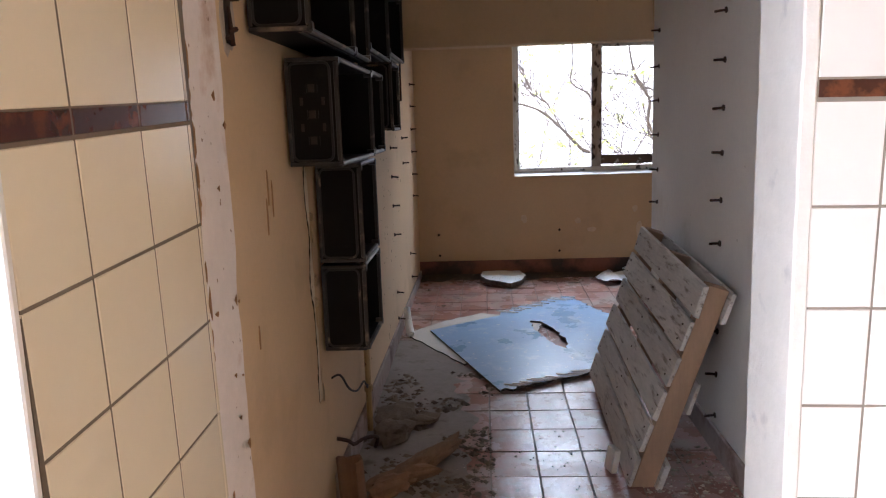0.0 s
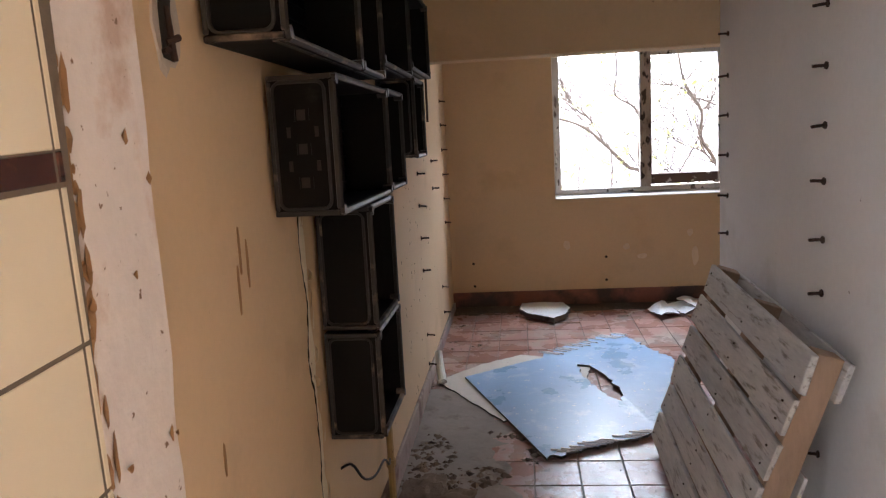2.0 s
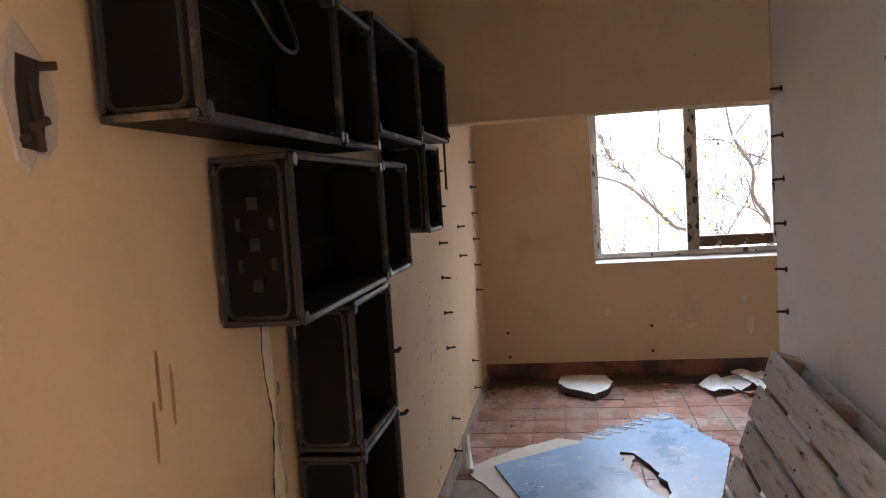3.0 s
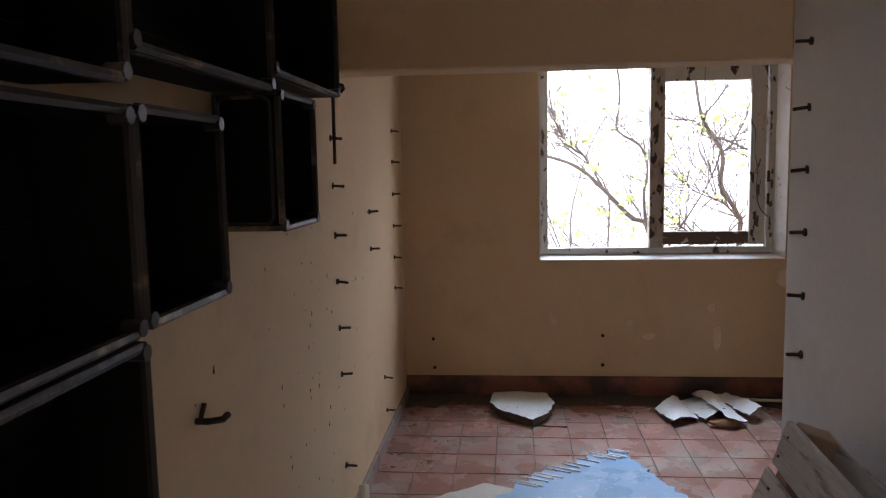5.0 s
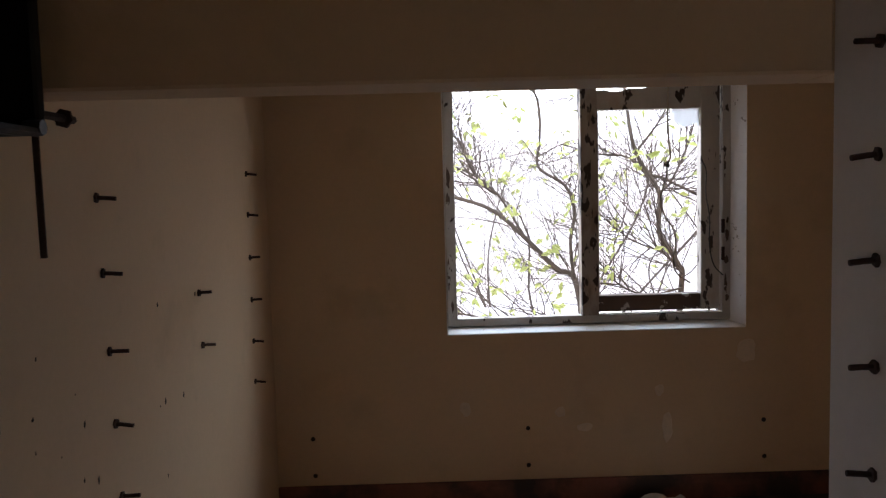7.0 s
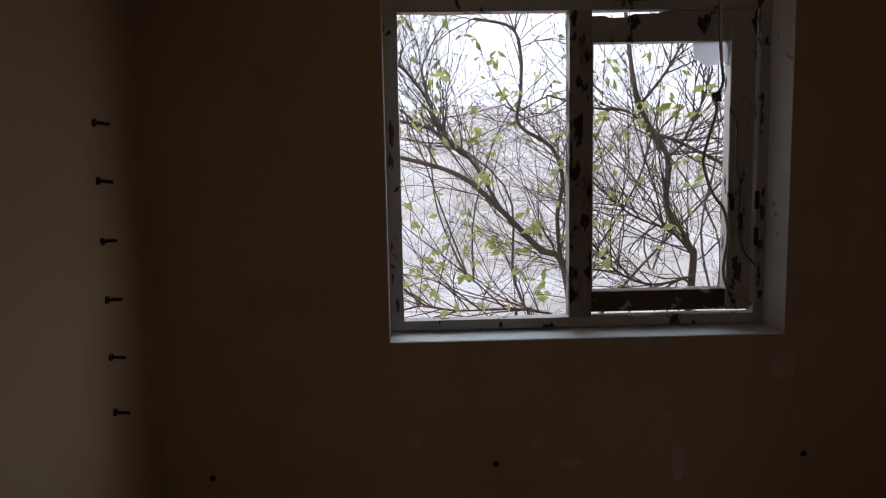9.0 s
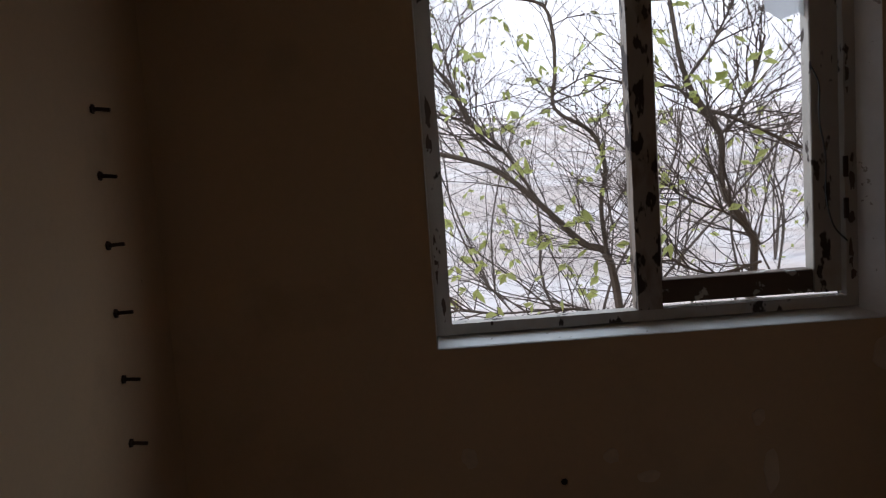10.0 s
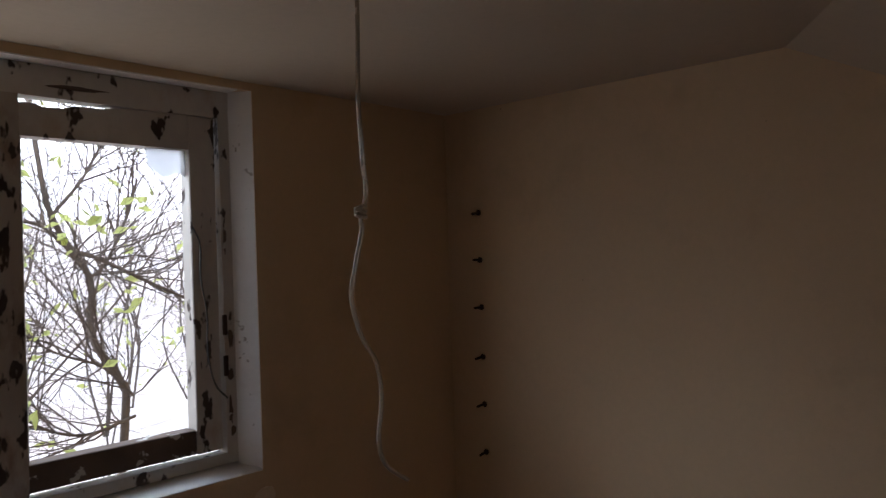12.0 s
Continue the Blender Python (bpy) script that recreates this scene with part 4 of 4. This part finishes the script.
tagged(part("brown_chunk", bm, CLAY), "brown fragment under the torn sheets", "fragment")

bm = bmesh.new()
tube(bm, [(2.02, 6.20, fz(6.2) + 0.03), (2.30, 6.17, fz(6.2) + 0.026), (2.62, 6.19, fz(6.2) + 0.028)], 0.009, 7)
tagged(part("pale_rod", bm, WHITEP), "thin pale rod lying along the baseboard", "rod")
bm = bmesh.new()
tube(bm, [(1.30, 5.94, fz(5.9) + 0.006), (1.38, 5.90, fz(5.9) + 0.010), (1.42, 6.0, fz(5.9) + 0.012), (1.52, 6.03, fz(6.0) + 0.02)], 0.004, 5)
tagged(part("twig", bm, PALE_B), "bent pale twig on the floor tiles", "twig")
# white tube leaning in the corner of wall and floor
bm = bmesh.new()
tube(bm, [(0.085, 4.44, 0.045), (0.083, 4.442, 0.046), (0.06, 4.54, 0.11), (0.048, 4.60, 0.19)], [0.018, 0.027, 0.027, 0.023], 12)
tagged(part("plastic_tube", bm, WHITEP), "short white plastic tube leaning on the baseboard", "tube")

# rubble by the left wall
rr = random.Random(17)


def rubble(name, m, n, area, size, label, flat=0.6, keep=None):
    bm = bmesh.new()
    for k in range(n):
        x, y = rr.uniform(area[0], area[2]), rr.uniform(area[1], area[3])
        if keep and not keep(x, y):
            continue
        s = size[0] + (size[1] - size[0]) * rr.random() ** 3
        c = Vector((x, y, fz(y) + s * flat * 0.4))
        vs = []
        for d in ((1, 0, 0), (-1, 0, 0), (0, 1, 0), (0, -1, 0), (0, 0, flat), (0, 0, -flat)):
            vs.append(bm.verts.new(c + Vector(d) * s * rr.uniform(0.5, 1.2) + Vector((rr.uniform(-1, 1), rr.uniform(-1, 1), 0)) * s * 0.3))
        for a in (0, 1):
            for b in (2, 3):
                for e in (4, 5):
                    bm.faces.new((vs[a], vs[b], vs[e]))
    return tagged(part(name, bm, m), label, "debris", kind="stuff")


def clumped(x, y):
    return noise.noise((x * 5, y * 4, 1.5)) > -0.05 + x * 0.35


rubble("debris_heap", DIRT, 2600, (0.02, 2.3, 0.62, 3.75), (0.004, 0.028), "dark crumbled dirt and leaf litter along the wall", 0.5, clumped)
rubble("plaster_crumbs", CRUMB, 900, (0.1, 1.9, 1.55, 2.95), (0.002, 0.010), "small pale plaster crumbs on the tiles", 0.6, lambda x, y: noise.noise((x * 4, y * 4, 7)) > 0.0)
rubble("wall_foot_dirt", DIRT, 1500, (0.02, 5.15, 2.3, 6.27), (0.003, 0.020), "dark litter along the foot of the wall", 0.5, lambda x, y: (y > 6.02 + 0.12 * noise.noise((x * 3, 0, 0))) or (x < 0.35 and noise.noise((x * 6, y * 5, 2)) > 0.05))
rubble("grit", CRUMB, 500, (0.2, 3.0, 1.5, 6.2), (0.0015, 0.007), "scattered grit over the floor", 0.6)
rubble("pallet_grit", CRUMB, 700, (1.2, 2.0, 1.56, 2.75), (0.002, 0.014), "pale rubble crumbs beside the pallet", 0.6)

# grey dust that hides the joints beside the left wall
bm = bmesh.new()
gx, gy, last = 16, 48, None
for j in range(gy + 1):
    y = 1.9 + 2.5 * j / gy
    edge = 0.50 + 0.22 * noise.noise((0, y * 1.7, 3)) + 0.09 * noise.noise((0, y * 7, 5)) - 0.10 * max(0, y - 3.4)
    row = [bm.verts.new((0.018 + edge * i / gx, y, fz(y) + 0.0045 * (1 - (i / gx) ** 4) + 0.0012 * noise.noise((i * 0.9, j * 0.9, 1)) - (0.004 if i == gx or j in (0, gy) else 0))) for i in range(gx + 1)]
    if last:
        for i in range(gx):
            bm.faces.new((last[i], last[i + 1], row[i + 1], row[i]))
    last = row
tagged(part("dust_layer", bm, DUST), "thick grey dust over the tiles by the wall", "dust", kind="stuff")
bm = bmesh.new()
last = None
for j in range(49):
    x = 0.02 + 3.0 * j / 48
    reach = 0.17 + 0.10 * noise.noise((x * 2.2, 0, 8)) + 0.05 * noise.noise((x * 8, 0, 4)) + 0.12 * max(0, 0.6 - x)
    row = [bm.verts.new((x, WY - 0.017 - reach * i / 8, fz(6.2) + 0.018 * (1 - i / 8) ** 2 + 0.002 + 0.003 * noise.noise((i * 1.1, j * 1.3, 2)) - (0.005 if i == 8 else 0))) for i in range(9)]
    if last:
        for i in range(8):
            bm.faces.new((last[i], last[i + 1], row[i + 1], row[i]))
    last = row
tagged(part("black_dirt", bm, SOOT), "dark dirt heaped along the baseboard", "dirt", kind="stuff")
# dark specks on the plaster
bm = bmesh.new()
for k in range(70):
    y, z = rr.uniform(2.9, 5.2), rr.uniform(0.15, 1.4)
    if rr.random() < 0.5:
        y = 3.9 + rr.gauss(0, 0.45)
    r_, n_ = rr.uniform(0.002, 0.008), 7
    ring_ = [bm.verts.new((0.0015, y + math.cos(q) * r_ * rr.uniform(0.5, 1.2), z + math.sin(q) * r_ * rr.uniform(0.6, 2.2))) for q in [u * math.tau / n_ for u in range(n_)]]
    c_ = bm.verts.new((0.003, y, z))
    for u in range(n_):
        bm.faces.new((ring_[u], ring_[(u + 1) % n_], c_))
tagged(part("wall_specks", bm, HOLE), "small dark specks and chips in the plaster", "specks", kind="stuff")

bm = bmesh.new()
arc_ = [(0.055 * math.cos(q), 0.055 * math.sin(q)) for q in [radians(-70 + 14 * k) for k in range(16)]]
shell = arc_ + [(x * 0.82, y * 0.82) for x, y in reversed(arc_)]
prism(bm, shell, 0.0, 0.19)
for v in bm.verts:
    if v.co.z > 0.1:
        v.co.z += 0.022 * noise.noise(v.co * 40)
ob = part("clay_pipe", bm, CLAY)
ob.matrix_world = pose(0.072, 2.22, 0.002, 0, -3, 20)
tagged(ob, "broken brown clay pipe standing beside the wall", "pipe")
for i, (x, y, z, sx, sy, sz, rz, m_) in enumerate(((0.30, 2.52, 0.05, 0.20, 0.045, 0.03, 50, OLDWOOD), (0.22, 2.40, 0.04, 0.16, 0.05, 0.03, 20, OLDWOOD), (0.38, 2.62, 0.045, 0.17, 0.035, 0.025, 60, OLDWOOD), (0.15, 2.86, 0.04, 0.13, 0.075, 0.035, 70, DIRT), (0.14, 3.08, 0.03, 0.14, 0.09, 0.022, 75, DIRT), (0.26, 3.02, 0.03, 0.10, 0.06, 0.018, 30, DIRT), (0.20, 2.32, 0.05, 0.09, 0.05, 0.045, 40, CLAY))):
    bm = bmesh.new()
    blob(bm, (0, 0, 0), (sx, sy, sz), i + 1, 3, 0.5)
    ob = part("rubble_piece", bm, m_)
    ob.matrix_world = pose(x, y, z * 0.7, 4, -6, rz)
    tagged(ob, "brown rotten wood piece in the litter" if m_ is OLDWOOD else "broken lump of mortar and clay in the litter", "rubble piece")

# ---- the hanging cord ----
cd = tagged(empty("hanging_cord"), "thin clear cord hanging from the ceiling, knotted", "cord")
bm = bmesh.new()
tube(bm, spline([(1.492, 4.75, LOW_Z + 0.01), (1.492, 4.75, 1.99), (1.489, 4.75, 1.87), (1.493, 4.75, 1.79), (1.497, 4.75, 1.75), (1.487, 4.75, 1.722), (1.487, 4.75, 1.70), (1.474, 4.75, 1.654), (1.468, 4.75, 1.62), (1.482, 4.75, 1.574), (1.504, 4.75, 1.541), (1.512, 4.75, 1.497), (1.505, 4.75, 1.442), (1.517, 4.75, 1.408), (1.553, 4.75, 1.382)], 5), 0.0028, 8)
part("strand", bm, CORD, cd)
bm = bmesh.new()
for k in range(3):
    a = k * 2.1
    tube(bm, [(1.487 + 0.006 * math.cos(a + j * 1.05), 4.75 + 0.006 * math.sin(a + j * 1.05), 1.722 + 0.005 * k + 0.002 * math.sin(j)) for j in range(7)], 0.003, 6)
part("knot", bm, CORD, cd)

# ---- tiles ----
def tile_mesh(name, w, h, t, m, bevel=0.003):
    """A tile lying in the x-y plane, its corner at the origin."""
    bm = bmesh.new()
    b = bevel
    lo = [bm.verts.new(p) for p in ((0, 0, -t), (w, 0, -t), (w, h, -t), (0, h, -t))]
    mid = [bm.verts.new(p) for p in ((0, 0, -b), (w, 0, -b), (w, h, -b), (0, h, -b))]
    hi = [bm.verts.new(p) for p in ((b, b, 0), (w - b, b, 0), (w - b, h - b, 0), (b, h - b, 0))]
    bm.faces.new(hi)
    for k in range(4):
        n = (k + 1) % 4
        bm.faces.new((lo[k], lo[n], mid[n], mid[k]))
        bm.faces.new((mid[k], mid[n], hi[n], hi[k]))
    bmesh.ops.recalc_face_normals(bm, faces=bm.faces)
    me = bpy.data.meshes.new(name)
    bm.to_mesh(me)
    bm.free()
    me.materials.append(m)
    return me


def lay(name, me, m, parent):
    ob = new(name, me)
    ob.parent = parent
    ob.matrix_world = m
    return ob


rt = random.Random(9)
TW, TD = 0.2, 0.24
FT = tile_mesh("floor_tile", TW - 0.006, TD - 0.006, 0.004, FTILE, 0.0015)
for i in range(8):
    for j in range(22):
        x, y = 0.003 + TW * i, 1.03 + TD * j
        if x + TW > RX + 0.03 and y < PY:
            continue
        lay("floor_tile", FT, pose(x, y, fz(y + 0.1) + rt.uniform(-0.0015, 0.001), rt.uniform(-0.3, 0.3) + (1.2 if y > 3.4 else 0), rt.uniform(-0.3, 0.3)), floor)
for i in range(8, 16):
    for j in range(13, 22):
        x, y = 0.003 + TW * i, 1.03 + TD * j
        if x < AX - 0.2:
            lay("floor_tile", FT, pose(x, y, fz(y + 0.1) + rt.uniform(-0.0015, 0.001), 1.2 + rt.uniform(-0.3, 0.3), rt.uniform(-0.3, 0.3)), floor)
# left tiled wall: tiles face +x; local x runs along y, local y along z
ZB = (0.103, 0.297, 0.491, 0.685, 0.879, 1.073, 1.267)
BH = 0.036
SLOPE = Matrix.Translation((0, 0.98, 1.2)) @ Matrix.Rotation(radians(2.6), 4, 'X') @ Matrix.Translation((0, -0.98, -1.2))  # the courses run a little out of level
tw_l = bpy.data.objects["wall_west_tiled"]
tw_r = bpy.data.objects["wall_partition"]
UP_L = Matrix(((0, 0, 1, 0), (1, 0, 0, 0), (0, 1, 0, 0), (0, 0, 0, 1)))
zrows = [(z, False) for z in ZB] + [(1.462, True)] + [(1.500 + 0.194 * k, False) for k in range(6)]
for c, w in ((0.973, 0.011), (0.777, 0.191), (0.574, 0.198), (0.402, 0.167)):
    plain = tile_mesh("wall_tile", w, 0.189, 0.012, WTILE, 0.0015)
    band_ = tile_mesh("band_tile", w, BH, 0.012, BAND, 0.0015)
    for z, band in zrows:
        lay("wall_tile", band_ if band else plain, SLOPE @ Matrix.Translation((0.051 + rt.uniform(-0.0005, 0.0005), c, z)) @ UP_L, tw_l)
# right tiled wall: tiles face -y
UP_R = Matrix(((1, 0, 0, 0), (0, 0, -1, 0), (0, 1, 0, 0), (0, 0, 0, 1)))
RT = tile_mesh("wall_tile_white", 0.201, 0.189, 0.012, WTILE_W, 0.0015)
RB = tile_mesh("band_tile_white", 0.201, BH, 0.012, BAND)
RS = tile_mesh("wall_tile_white_cut", 0.125, 0.189, 0.012, WTILE_W, 0.0015)
RSB = tile_mesh("band_tile_red_cut", 0.125, BH, 0.012, BAND)
PLUMB = Matrix.Translation((1.336, 0, 1.48)) @ Matrix.Rotation(radians(1.1), 4, "Y") @ Matrix.Translation((-1.336, 0, -1.48))  # the joints lean a little
for z, band in zrows:
    for k in range(9):
        x = 1.207 if k == 0 else 1.336 + 0.2065 * (k - 1)
        if x + 0.2 > 2.9:
            continue
        me = (RSB if band else RS) if k == 0 else (RB if band else RT)
        lay("wall_tile", me, PLUMB @ Matrix.Translation((x, 0.987 + rt.uniform(-0.0008, 0.0008), z)) @ UP_R, tw_r)
